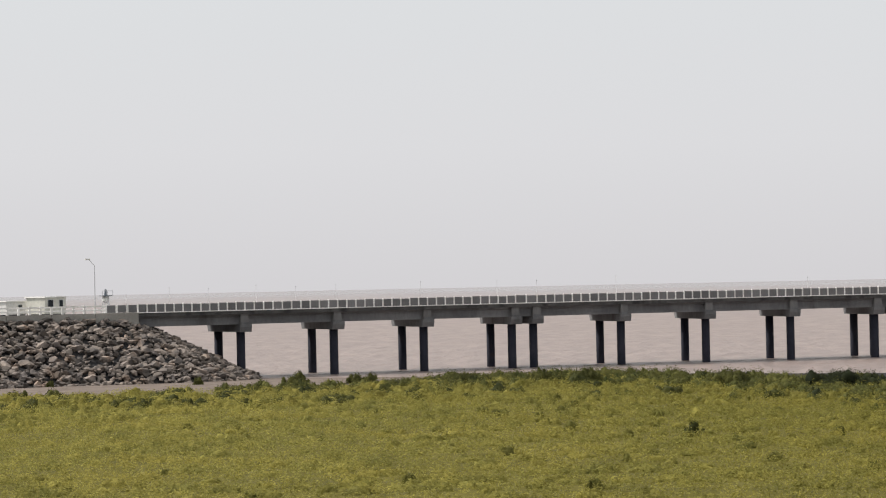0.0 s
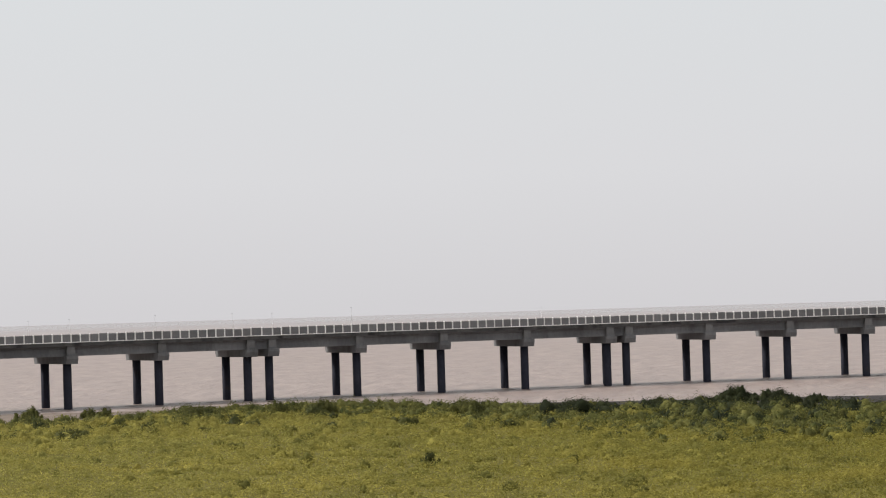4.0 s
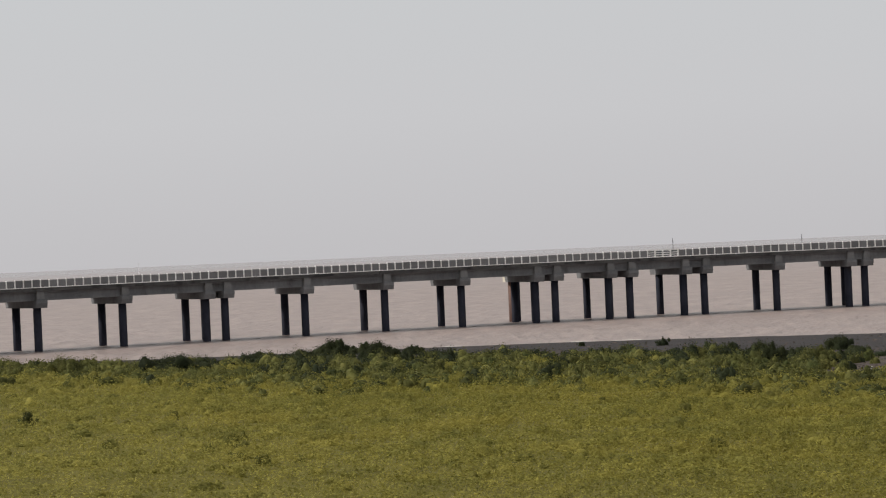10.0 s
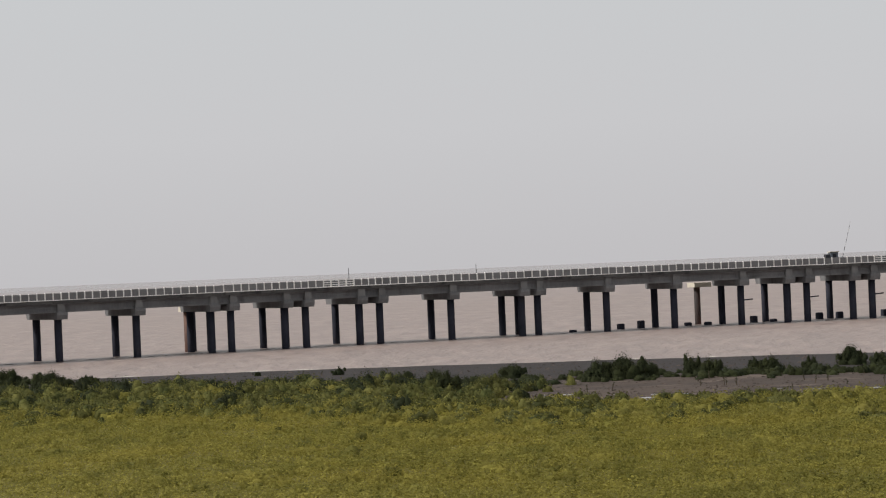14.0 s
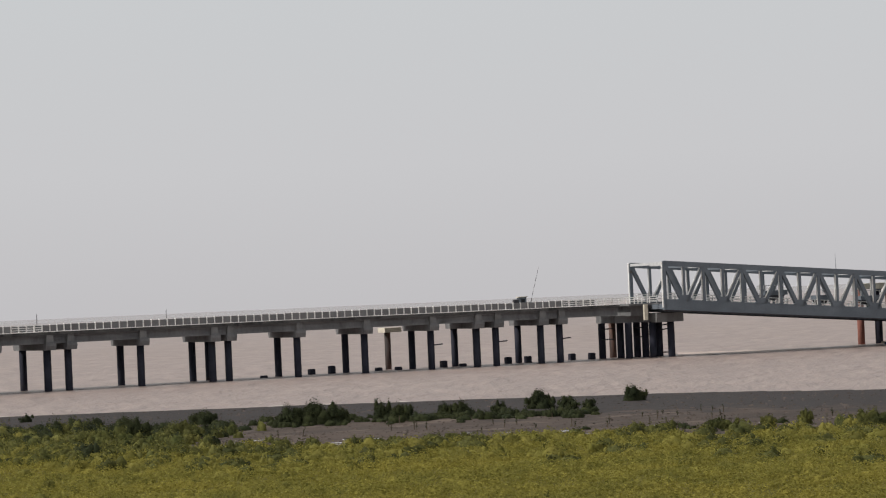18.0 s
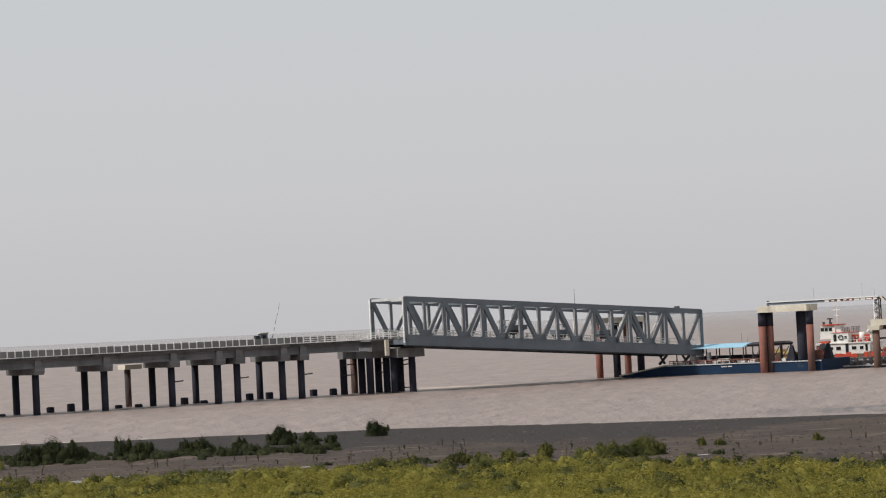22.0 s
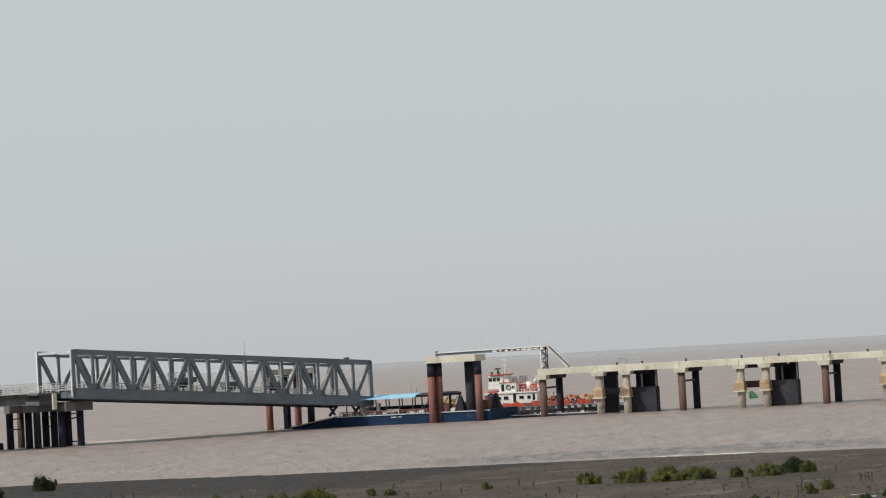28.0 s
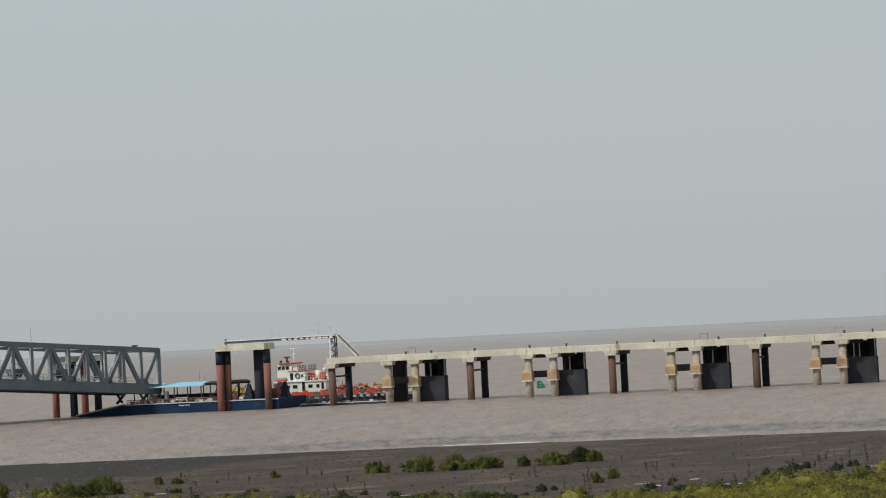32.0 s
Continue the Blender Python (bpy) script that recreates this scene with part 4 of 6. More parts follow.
# ---- high walkway from the dolphin to the berth ----
def gangway():
    a, b = berth(berth_s(41.0, 4), 4, 11.9), berth(berth_s(43.38, 3), 3, 12.05)
    th = thing("high_gangway", berth(berth_s(43.3, 3), 3, 8.2), "slim steel gangway with lattice tower and stair", "gangway")
    d = (b - a).normalized()
    n = Vector((-d.y, d.x, 0)).normalized()
    part("walk_plate", Shape().beam(a, b, 1.5, 0.16), POST, th, "pale worn walk plate")
    k = a.lerp(b, 0.52)
    low = Vector((0, 0, 0.3))
    part("side_girder", Shape().beam(a - low, k - low, 1.2, 0.4), STEEL, th)
    part("side_girder", Shape().beam(k - low, b - low, 1.2, 0.4), RUST, th, "faded red side girder")
    for i in range(9):
        p = k.lerp(b, (i + 0.5) / 9) - n * 0.62 - Vector((0, 0, 0.3))
        part("girder_plate", Shape().box(p, d * rnd.uniform(0.25, 0.5), n * 0.015, (0, 0, rnd.uniform(0.08, 0.18))), POST, th, "patch of pale paint")
    part("end_post", Shape().beam(a - Vector((0, 0, 0.75)), a + Vector((0, 0, 0.3)), 0.25, 0.4, d), DARK, th)
    for side in (-0.6, 0.6):
        s = Shape()
        for h in (0.55, 1.0):
            s.beam(a + n * side + Vector((0, 0, h)), b + n * side + Vector((0, 0, h)), 0.02, 0.02)
        for i in range(19):
            p = a.lerp(b, i / 18) + n * side
            s.beam(p, p + Vector((0, 0, 1.0)), 0.022, 0.022, d)
        part("hand_rail", s, STEELLT, th)
    # lattice tower
    t0 = berth(berth_s(43.33, 3), 3, 8.15)
    for x, y in ((-0.45, -0.45), (0.45, -0.45), (0.45, 0.45), (-0.45, 0.45)):
        o = D2 * x + N2 * y
        part("tower_leg", Shape().beam(t0 + o, t0 + o + Vector((0, 0, 3.75)), 0.16, 0.16, D2), POST if x < 0 else DARK, th)
    for i in range(5):
        z0, z1 = 0.75 * i, 0.75 * (i + 1)
        for y in (-0.45, 0.45):
            sg = 1 if i % 2 else -1
            part("tower_brace", Shape().beam(t0 + D2 * 0.45 * sg + N2 * y + Vector((0, 0, z0)), t0 - D2 * 0.45 * sg + N2 * y + Vector((0, 0, z1)), 0.12, 0.12), DARK, th)
    # stair down to the berth
    st = berth(berth_s(43.42, 3), 3, 12.0)
    en = berth(berth_s(43.85, 3), 3, 8.25)
    for side in (-0.5, 0.5):
        part("stringer", Shape().beam(st + N2 * side, en + N2 * side, 0.1, 0.28), PALE if side < 0 else STEEL, th)
        part("hand_rail", Shape().beam(st + N2 * side + Vector((0, 0, 0.9)), en + N2 * side + Vector((0, 0, 0.9)), 0.05, 0.05), STEELLT, th)
    for i in range(16):
        p = st.lerp(en, (i + 0.5) / 16)
        part("tread", Shape().box(p, D2 * 0.13, N2 * 0.5, (0, 0, 0.02)), STEELLT, th)
    for t, h in ((0.43, 2.0), (0.86, 2.3), (0.97, 1.4)):
        p = a.lerp(b, t) - n * 0.5
        part("lamp_post", Shape().tube(p, p + Vector((0, 0, h)), 0.06, 0.04, 6).beam(p + Vector((0, 0, h)), p + Vector((0, 0, h)) - d * 0.5 + Vector((0, 0, 0.1)), 0.1, 0.1), STEELLT, th)


gangway()


# ---- landing barge ----
def barge():
    Q = Vector((282.2, 365.0, 0))
    P = lambda s, n, z: Q + D2 * s + N2 * n + Vector((0, 0, z))
    W, LEN, top = 14, 37.5, 1.85
    th = thing("landing_barge", P(20, W / 2, 0), "navy blue landing barge with an open shed on deck", "barge")
    s = Shape()
    prof = [(0.0, 0.25), (9.0, 1.75), (9.0, -0.8), (2.5, -0.8)]
    s.prism([P(x, 0.3, z) for x, z in prof], [P(x, W, z) for x, z in prof])
    part("bow_ramp", s, BLUE, th)
    part("ramp_edge", Shape().beam(P(0, 0.22, 0.32), P(9, 0.22, 1.85), 0.14, 0.22), PALE, th, "pale worn ramp edge")
    s = Shape()
    s.prism([P(9.01, 0, -0.8), P(LEN, 0, -0.8), P(LEN, W, -0.8), P(9.01, W, -0.8)], [P(9.01, 0, top), P(LEN, 0, top), P(LEN, W, top), P(9.01, W, top)])
    hull = part("hull", s, BLUE, th)
    part("rubbing_strip", Shape().beam(P(9, -0.06, top - 0.1), P(LEN, -0.06, top - 0.1), 0.16, 0.16), STEELLT, hull, "pale rubbing strip")
    # name as plain bars
    for i in range(9):
        part("name_bar", Shape().box(P(19.4 + 0.2 * i + (0.2 if i > 4 else 0), -0.03, 1.3), D2 * 0.06, N2 * 0.02, (0, 0, rnd.uniform(0.07, 0.13))), WHITE, hull)
    part("deck_rail", Shape().beam(P(9.5, 0.25, top + 0.62), P(LEN - 10.5, 0.25, top + 0.62), 0.1, 0.14).beam(P(9.5, 0.25, top + 0.3), P(LEN - 10.5, 0.25, top + 0.3), 0.06, 0.08), RUST, th, "faded red deck rail")
    for i in range(24):
        x = 9.6 + i * (LEN - 20.5) / 23
        part("rail_post", Shape().beam(P(x, 0.25, top), P(x, 0.25, top + 0.66), 0.09, 0.09, D2), RUST if i % 3 else WHITE, th)
    for i in range(26):
        x = 10.0 + i * 0.93 + rnd.uniform(-0.3, 0.3)
        part("deck_store", Shape().box(P(x, rnd.uniform(0.7, 1.6), top + 0.14), D2 * rnd.uniform(0.15, 0.5), N2 * 0.35, (0, 0, rnd.uniform(0.1, 0.3))), rnd.choice((WHITE, WHITE, STEELLT, PALE, RED, RUSTDARK, DARK)), th)
    # shed: posts, pitched sheet roof
    a, b, n0, n1, ez, rz = 10.6, 23.0, 1.2, 8.6, 4.45, 5.1
    roof = Shape()
    m = (n0 + n1) / 2
    roof.prism([P(a - 0.4, n0 - 0.7, ez), P(b + 0.4, n0 - 0.7, ez), P(b + 0.1, m, rz), P(a + 0.2, m, rz)], [P(a - 0.4, n0 - 0.7, ez + 0.07), P(b + 0.4, n0 - 0.7, ez + 0.07), P(b + 0.1, m, rz + 0.07), P(a + 0.2, m, rz + 0.07)])
    roof.prism([P(a + 0.2, m, rz), P(b + 0.1, m, rz), P(b + 0.4, n1 + 0.7, ez), P(a - 0.4, n1 + 0.7, ez)], [P(a + 0.2, m, rz + 0.07), P(b + 0.1, m, rz + 0.07), P(b + 0.4, n1 + 0.7, ez + 0.07), P(a - 0.4, n1 + 0.7, ez + 0.07)])
    shed = part("shed_roof", roof, CYAN, th, "sky-blue sheet roof")
    for i in range(14):
        x = a + (b - a) * i / 13
        part("roof_rib", Shape().beam(P(x, n0 - 0.7, ez + 0.09), P(x, m, rz + 0.09), 0.1, 0.05), CYAN, shed)
    for i in range(6):
        x = a + (b - a) * i / 5
        for nn in (n0, n1):
            part("shed_post", Shape().beam(P(x, nn, top), P(x, nn, ez + 0.1), 0.16, 0.16, D2), DARK, shed)
    part("shed_back_wall", Shape().box(P((a + b) / 2, n1 - 0.1, top + 0.6), D2 * ((b - a) / 2), N2 * 0.05, (0, 0, 0.6)), DARK, shed)
    for x, w, z in ((12.2, 0.7, 0.35), (13.3, 0.3, 0.9), (18.5, 0.5, 0.5), (19.6, 0.5, 0.5), (16.2, 0.25, 1.2)):
        part("crate", Shape().box(P(x, 2.2, top + z), D2 * w, N2 * 0.4, (0, 0, z * 0.6)), WHITE if z < 0.6 else STEELLT, th)
    # open black frame aft of the shed
    fr = 4.6
    for x in (24.6, 26.3, 28.0, 29.7):
        for nn in (1.5, 6.5):
            part("frame_post", Shape().beam(P(x, nn, top), P(x, nn, fr), 0.18, 0.18, D2), DARK, th)
        part("frame_brace", Shape().beam(P(x, 1.5, top + 0.2), P(x + 1.5, 1.5, fr - 0.3), 0.12, 0.12), DARK, th)
    for nn in (1.5, 6.5):
        part("frame_beam", Shape().beam(P(23.6, nn, fr + 0.1), P(30.0, nn, fr + 0.1), 0.22, 0.4), DARK, th)
    part("frame_roof", Shape().prism([P(23.4, 1.2, fr + 0.25), P(30.2, 1.2, fr + 0.25), P(30.2, 6.8, fr + 0.25), P(23.4, 6.8, fr + 0.25)], [P(24.4, 2.2, fr + 0.6), P(29.7, 2.2, fr + 0.6), P(29.7, 5.8, fr + 0.6), P(24.4, 5.8, fr + 0.6)]), DARK, th)
    for x, n in ((31.6, 1.0), (34.5, 1.4), (36.3, 6.0)):
        s = Shape()
        s.prism([P(x - 0.8, n, top), P(x + 0.8, n, top), P(x + 0.8, n + 1.6, top), P(x - 0.8, n + 1.6, top)], [P(x - 0.2, n + 0.5, top + 2.6), P(x + 0.2, n + 0.5, top + 2.6), P(x + 0.2, n + 1.0, top + 2.6), P(x - 0.2, n + 1.0, top + 2.6)])
        part("stern_frame", s, BITUMEN_AND_SHADE, th)
    for x, z, m2 in ((31, 0.7, YELLOW), (32.2, 1.0, YELLOW), (33.6, 0.6, RUSTDARK), (35.2, 0.8, RUST)):
        part("deck_gear", Shape().box(P(x, 5, top + z), D2 * 0.55, N2 * 0.7, (0, 0, z)), m2, th)
    # tan bundles stacked amidships, behind the dolphin
    for az, w, z in ((41.2, 0.8, 0.95), (41.36, 0.6, 0.7), (41.47, 0.4, 0.5)):
        sg = berth_s(az, 4.5)
        for k in range(3):
            part("timber_bundle", Shape().box(berth(sg + rnd.uniform(-0.1, 0.1), 4.5, top + z * (k + 0.5) * 2 / 3), D2 * w * rnd.uniform(0.85, 1.05), N2 * 0.9, (0, 0, z * 0.31)), rnd.choice((YELLOW, PALE, RUSTDARK)), th)
    part("mast", Shape().tube(P(20.5, 7, rz), P(20.5, 7, rz + 1.8), 0.04, 0.02, 6).tube(P(21.5, 7, rz), P(21.5, 7, rz + 1.2), 0.04, 0.02, 6), STEEL, th)


barge()


# ---- supply vessel at the berth ----
def vessel():
    sA, sB = berth_s(41.8, 14.5), berth_s(44.95, 14.5)
    P = lambda s, n, z: berth(s, 14.5 + n, z)
    W = 9
    th = thing("supply_vessel", P((sA + sB) / 2, W / 2, 0), "red and white supply vessel moored at the berth", "ship")

    def deckplan(z, grow):
        m = sB - 5
        return [P(sA, 0.8 - grow, z), P(m, 0 - grow, z), P(sB - 1.5, 1.6 - grow, z), P(sB + grow, W / 2, z), P(sB - 1.5, W - 1.6 + grow, z), P(m, W + grow, z), P(sA, W - 0.8 + grow, z)]
    hull = part("hull", Shape().prism(deckplan(-0.8, -0.4), deckplan(0.95, 0)), DARK, th, "black lower hull")
    part("deck_plate", Shape().prism(deckplan(0.96, -0.1), deckplan(1.5, -0.1)), STEELLT, th, "pale grey waterway plate")
    # bulwark in dented plates, red where the paint holds
    x0 = berth_s(42.02, 16.5) + 1.5
    H = lambda s, n, z: P(x0 + s, n, z)
    k, s = 0, sA + 0.1
    while s < sB - 5.2:
        w = rnd.uniform(0.5, 1.3)
        top = 2.4 + rnd.uniform(-0.25, 0.12)
        lo = 1.52 + rnd.uniform(0, 0.1)
        m = rnd.choice((RED, RED, RED, RED, RED, RUST, RUSTDARK))
        nn = 0.35 + 0.45 * (1 - (s - sA) / (sB - 5 - sA)) - 0.35
        part("bulwark_plate", Shape().box(P(s + w / 2, nn, (lo + top) / 2), D2 * (w / 2 - 0.03), N2 * 0.06, (0, 0, (top - lo) / 2)), m, th)
        s += w + rnd.choice((0, 0, 0, 0.25))
        k += 1
    for i in range(17):
        s = sA + 0.8 + i * (sB - sA - 5) / 16 + rnd.uniform(-0.4, 0.4)
        r = rnd.uniform(0.26, 0.42)
        part("tyre_fender", Shape().tube(P(s, -0.28, 1.25 - r * 0.3), P(s, -0.02, 1.25 - r * 0.3), r, r, 12), DARK, hull)

    # deckhouse in tiers
    def tier(name, a, b, n0, n1, z0, z1, m=WHITE, rake=0.0):
        return part(name, Shape().prism([H(a, n0, z0), H(b, n0, z0), H(b, n1, z0), H(a, n1, z0)], [H(a + rake, n0, z1), H(b - rake * 0.3, n0, z1), H(b - rake * 0.3, n1, z1), H(a + rake, n1, z1)]), m, th)
    low = tier("deckhouse", 0.7, 8.4, 1.2, 7.8, 1.51, 4.0)
    casing = tier("engine_casing", -1.0, 0.68, 1.5, 7.4, 1.51, 4.5, RED)
    mid = tier("upper_house", 1.1, 4.4, 1.6, 7.4, 4.2, 5.9)
    br = tier("wheelhouse", -1.0, 1.9, 2.0, 7.0, 4.9, 7.3, WHITE, 0.2)
    part("bridge_wing", Shape().prism([H(1.91, 2.2, 5.91), H(3.1, 2.2, 5.91), H(3.1, 6.8, 5.91), H(1.91, 6.8, 5.91)], [H(1.91, 2.2, 6.6), H(3.0, 2.2, 6.6), H(3.0, 6.8, 6.6), H(1.91, 6.8, 6.6)]), WHITE, br)
    part("roof_edge", Shape().box(H(0.75, 4.5, 7.39), D2 * 1.35, N2 * 2.8, (0, 0, 0.085)), RED, br, "red roof edge")
    part("deck_edge", Shape().box(H(2.9, 4.5, 5.95), D2 * 1.7, N2 * 3.0, (0, 0, 0.035)), RED, mid)
    part("deck_edge", Shape().box(H(3.6, 4.5, 4.1), D2 * 5.1, N2 * 3.5, (0, 0, 0.095)), WHITE, low)
    for x, w in ((-0.5, 0.3), (0.25, 0.26), (1.0, 0.3)):
        part("window", Shape().box(H(x, 1.97, 6.6), D2 * w, N2 * 0.04, (0, 0, 0.3)), GLASS, br)
    for x, z, w, h in ((1.9, 5.05, 0.26, 0.62), (3.9, 5.1, 0.2, 0.24)):
        part("window", Shape().box(H(x, 1.57, z), D2 * w, N2 * 0.04, (0, 0, h)), GLASS, mid)
    for x, z, w, h in ((-0.4, 3.4, 0.3, 0.5), (0.2, 2.6, 0.25, 0.6)):
        part("door", Shape().box(H(x, 1.47, z), D2 * w, N2 * 0.04, (0, 0, h)), DARK, casing)
    for x, w, h in ((1.3, 0.3, 0.25), (2.6, 0.42, 0.3), (4.2, 0.26, 0.8), (5.5, 0.4, 0.28), (6.9, 0.3, 0.28), (7.8, 0.2, 0.55)):
        part("window", Shape().box(H(x, 1.17, 3.2), D2 * w, N2 * 0.04, (0, 0, h)), GLASS, low)
    s = Shape()
    for i in range(14):
        a0, a1 = 6.28318 * i / 14, 6.28318 * (i + 1) / 14
        s.beam(H(3.0 + 0.4 * math.cos(a0), 1.5, 5.1 + 0.4 * math.sin(a0)), H(3.0 + 0.4 * math.cos(a1), 1.5, 5.1 + 0.4 * math.sin(a1)), 0.16, 0.12)
    part("life_ring", s, DARK, mid)
    part("radar_mount", Shape().tube(H(0.1, 4.5, 7.54), H(0.1, 4.5, 8.3), 0.22, 0.16, 10).box(H(0.1, 4.5, 8.45), D2 * 0.5, N2 * 0.12, (0, 0, 0.13)), DARK, br)
    part("search_light", Shape().tube(H(-0.4, 2.6, 7.5), H(-0.4, 2.6, 7.95), 0.16, 0.24, 8), DARK, br)
    part("search_light", Shape().tube(H(0.9, 2.8, 7.5), H(0.9, 2.8, 7.85), 0.12, 0.18, 8), DARK, br)
    part("mast", Shape().tube(H(1.45, 4.5, 7.5), H(1.45, 4.5, 11.6), 0.09, 0.05, 8).beam(H(0.85, 4.5, 11.0), H(1.9, 4.5, 11.0), 0.09, 0.09).beam(H(0.75, 4.5, 10.0), H(2.0, 4.5, 10.0), 0.12, 0.12).beam(H(1.0, 4.5, 9.0), H(1.8, 4.5, 9.0), 0.1, 0.1), WHITE, th)
    for y in (1.7, 7.3):
        s = Shape()
        for h in (0.33, 0.66, 1.0):
            s.beam(H(3.1, y, 5.9 + h), H(4.6, y, 5.9 + h), 0.07, 0.07)
        for i in range(6):
            s.beam(H(3.1 + i * 0.3, y, 5.9), H(3.1 + i * 0.3, y, 6.9), 0.07, 0.07, D2)
        part("deck_rail", s, DARK, mid)
    part("vent_drum", Shape().tube(H(6.1, 4, 4.2), H(6.1, 4, 5.9), 0.5, k=14), WHITE, th, smooth=True)
    part("vent_box", Shape().box(H(4.95, 4, 4.85), D2 * 0.45, N2 * 0.8, (0, 0, 0.64)), RED, th)
    part("vent_box", Shape().box(H(7.3, 4, 4.85), D2 * 0.5, N2 * 0.8, (0, 0, 0.64)), RED, th)
    part("ventilator", Shape().tube(H(8.2, 3, 4.2), H(8.2, 3, 5.9), 0.3, k=10).tube(H(8.2, 3, 5.8), H(7.7, 2.6, 6.2), 0.32, 0.42, 10), WHITE, th)
    for i in range(22):
        x = 3.9 + i * 0.21
        part("roof_gear", Shape().box(H(x, rnd.uniform(1.8, 5), 4.3 + rnd.uniform(0.1, 0.3)), D2 * rnd.uniform(0.06, 0.2), N2 * rnd.uniform(0.1, 0.3), (0, 0, rnd.uniform(0.12, 0.4))),
             rnd.choice((WHITE, STEELLT, RED, DARK, RED, DARK)), low)
    s = Shape()
    for h in (0.45, 0.9):
        s.beam(H(4.0, 1.25, 4.2 + h), H(8.6, 1.25, 4.2 + h), 0.04, 0.04)
    for i in range(10):
        s.beam(H(4.0 + i * 0.51, 1.25, 4.2), H(4.0 + i * 0.51, 1.25, 5.1), 0.04, 0.04, D2)
    part("deck_rail", s, WHITE, low)
    # winch, drums and coiled gear aft of the house
    part("winch", Shape().tube(H(-1.0, 2.0, 3.0), H(-1.0, 5, 3.0), 0.75, k=14), RED, th)
    part("hose_reel", Shape().tube(H(0.0, 0.5, 3.5), H(0.0, 1.0, 3.5), 0.72, k=16).tube(H(0.0, 0.3, 3.5), H(0.0, 1.15, 3.5), 0.3, k=10), DARK, th)
    for i in range(26):
        part("deck_gear", Shape().box(H(rnd.uniform(-1.9, 0.7), rnd.uniform(0.9, 4), rnd.uniform(1.7, 3.7)), D2 * rnd.uniform(0.1, 0.4), N2 * rnd.uniform(0.2, 0.5), (0, 0, rnd.uniform(0.12, 0.4))),
             rnd.choice((RED, RED, RUST, DARK, DARK, WHITE)), th)
    # foredeck gear, pipes and hoses, low and crowded
    span = sB - 1.8 - x0 - 8.6
    for i in range(190):
        x = 8.6 + span * (i + rnd.uniform(0, 1)) / 190
        r = rnd.uniform(0.06, 0.26)
        z = 1.55 + r + rnd.uniform(0, 1.35)
        m = rnd.choice((ORANGE, RED, RED, RED, RED, YELLOW, RUST, PALE, DARK))
        c = H(x, rnd.uniform(0.9, 5.5), z)
        if i % 3:
            part("deck_gear", Shape().box(c, D2 * rnd.uniform(0.08, 0.36), N2 * rnd.uniform(0.2, 0.7), (0, 0, r)), m, th)
        else:
            part("deck_drum", Shape().tube(c - D2 * r * 0.8, c + D2 * r * 0.8, r, k=10), m, th)
    for i in range(7):
        x = 9.0 + span * i / 7 + rnd.uniform(-0.5, 0.5)
        part("standing_pipe", Shape().tube(H(x, 2, 1.5), H(x, 2, 2.9 + rnd.uniform(0, 0.9)), 0.1, k=6), rnd.choice((RED, WHITE, ORANGE)), th)
    for y in (1.0, 1.5):
        part("deck_pipe", Shape().tube(H(0.7, y, 1.75 + y * 0.2), P(sB - 3, y, 1.75 + y * 0.2), 0.1, k=8), RUST, th)


vessel()
# mooring pontoon along the berth's foot
a, b = max(berth_s(42.45, 2.0), -6.5), berth_s(44.45, 2.0)
pn = thing("mooring_pontoon", berth((a + b) / 2, 2, 0), "low black mooring pontoon with a pale deck edge", "pontoon")
ring = lambda g, z: [berth(a - g, 1 - g, z), berth(b + g, 1 - g, z), berth(b + g, 3.5 + g, z), berth(a - g, 3.5 + g, z)]
part("hull", Shape().prism(ring(-0.2, -0.4), ring(0, 0.34)), DARK, pn)
part("deck_plate", Shape().prism(ring(-0.05, 0.345), ring(-0.05, 0.46)), STEELLT, pn, "pale worn deck edge")
for i in range(14):
    s = a + 0.8 + (b - a - 1.6) * i / 13 + rnd.uniform(-0.3, 0.3)
    part("deck_gear", Shape().box(berth(s, rnd.uniform(1.5, 3), 0.46 + 0.14), D2 * rnd.uniform(0.1, 0.5), N2 * 0.3, (0, 0, 0.14)), rnd.choice((DARK, DARK, RUSTDARK, STEELLT)), pn)

# ---- pile stubs that rise from the water behind the jetty ----
stub = lone("stub_post", Shape().box((0, 0, -0.2), (0.47, 0, 0), (0, 0.47, 0), (0, 0, 1.0)).box((0, 0, 0.83), (0.4, 0, 0), (0, 0.4, 0), (0, 0, 0.06)), BITUMEN_AND_SHADE,
            "dark square pile stub rising from the river", "column", group="pile stubs")
stub.location = pol(24.33, 416, -0.5)
for az, r, z in ((25.37, 423, 0), (25.81, 424, 0.35), (26.83, 427, -0.35), (27.26, 427, -0.35), (28.25, 431, 0.2), (28.67, 431, -0.4), (29.66, 436, 0.2), (30.09, 437, 0.2), (31.05, 441, 0.2), (31.48, 441, 0.2)):
    c = copy_thing(stub, Matrix.Translation(pol(az, r, z)))


# ---- riprap head and causeway ----
CA, CD, CN = jetty_point(-6.75, 4.0)


def mound_z(x, y):
    v = Vector((x, y, 0)) - CA
    along = v.dot(CD)
    across = v.dot(CN)
    end = max(0, along + 5)
    dist = math.hypot(end * (1.12 - 0.006 * end), across)
    return 7.85 - max(0, dist - 6.5) / 1.97


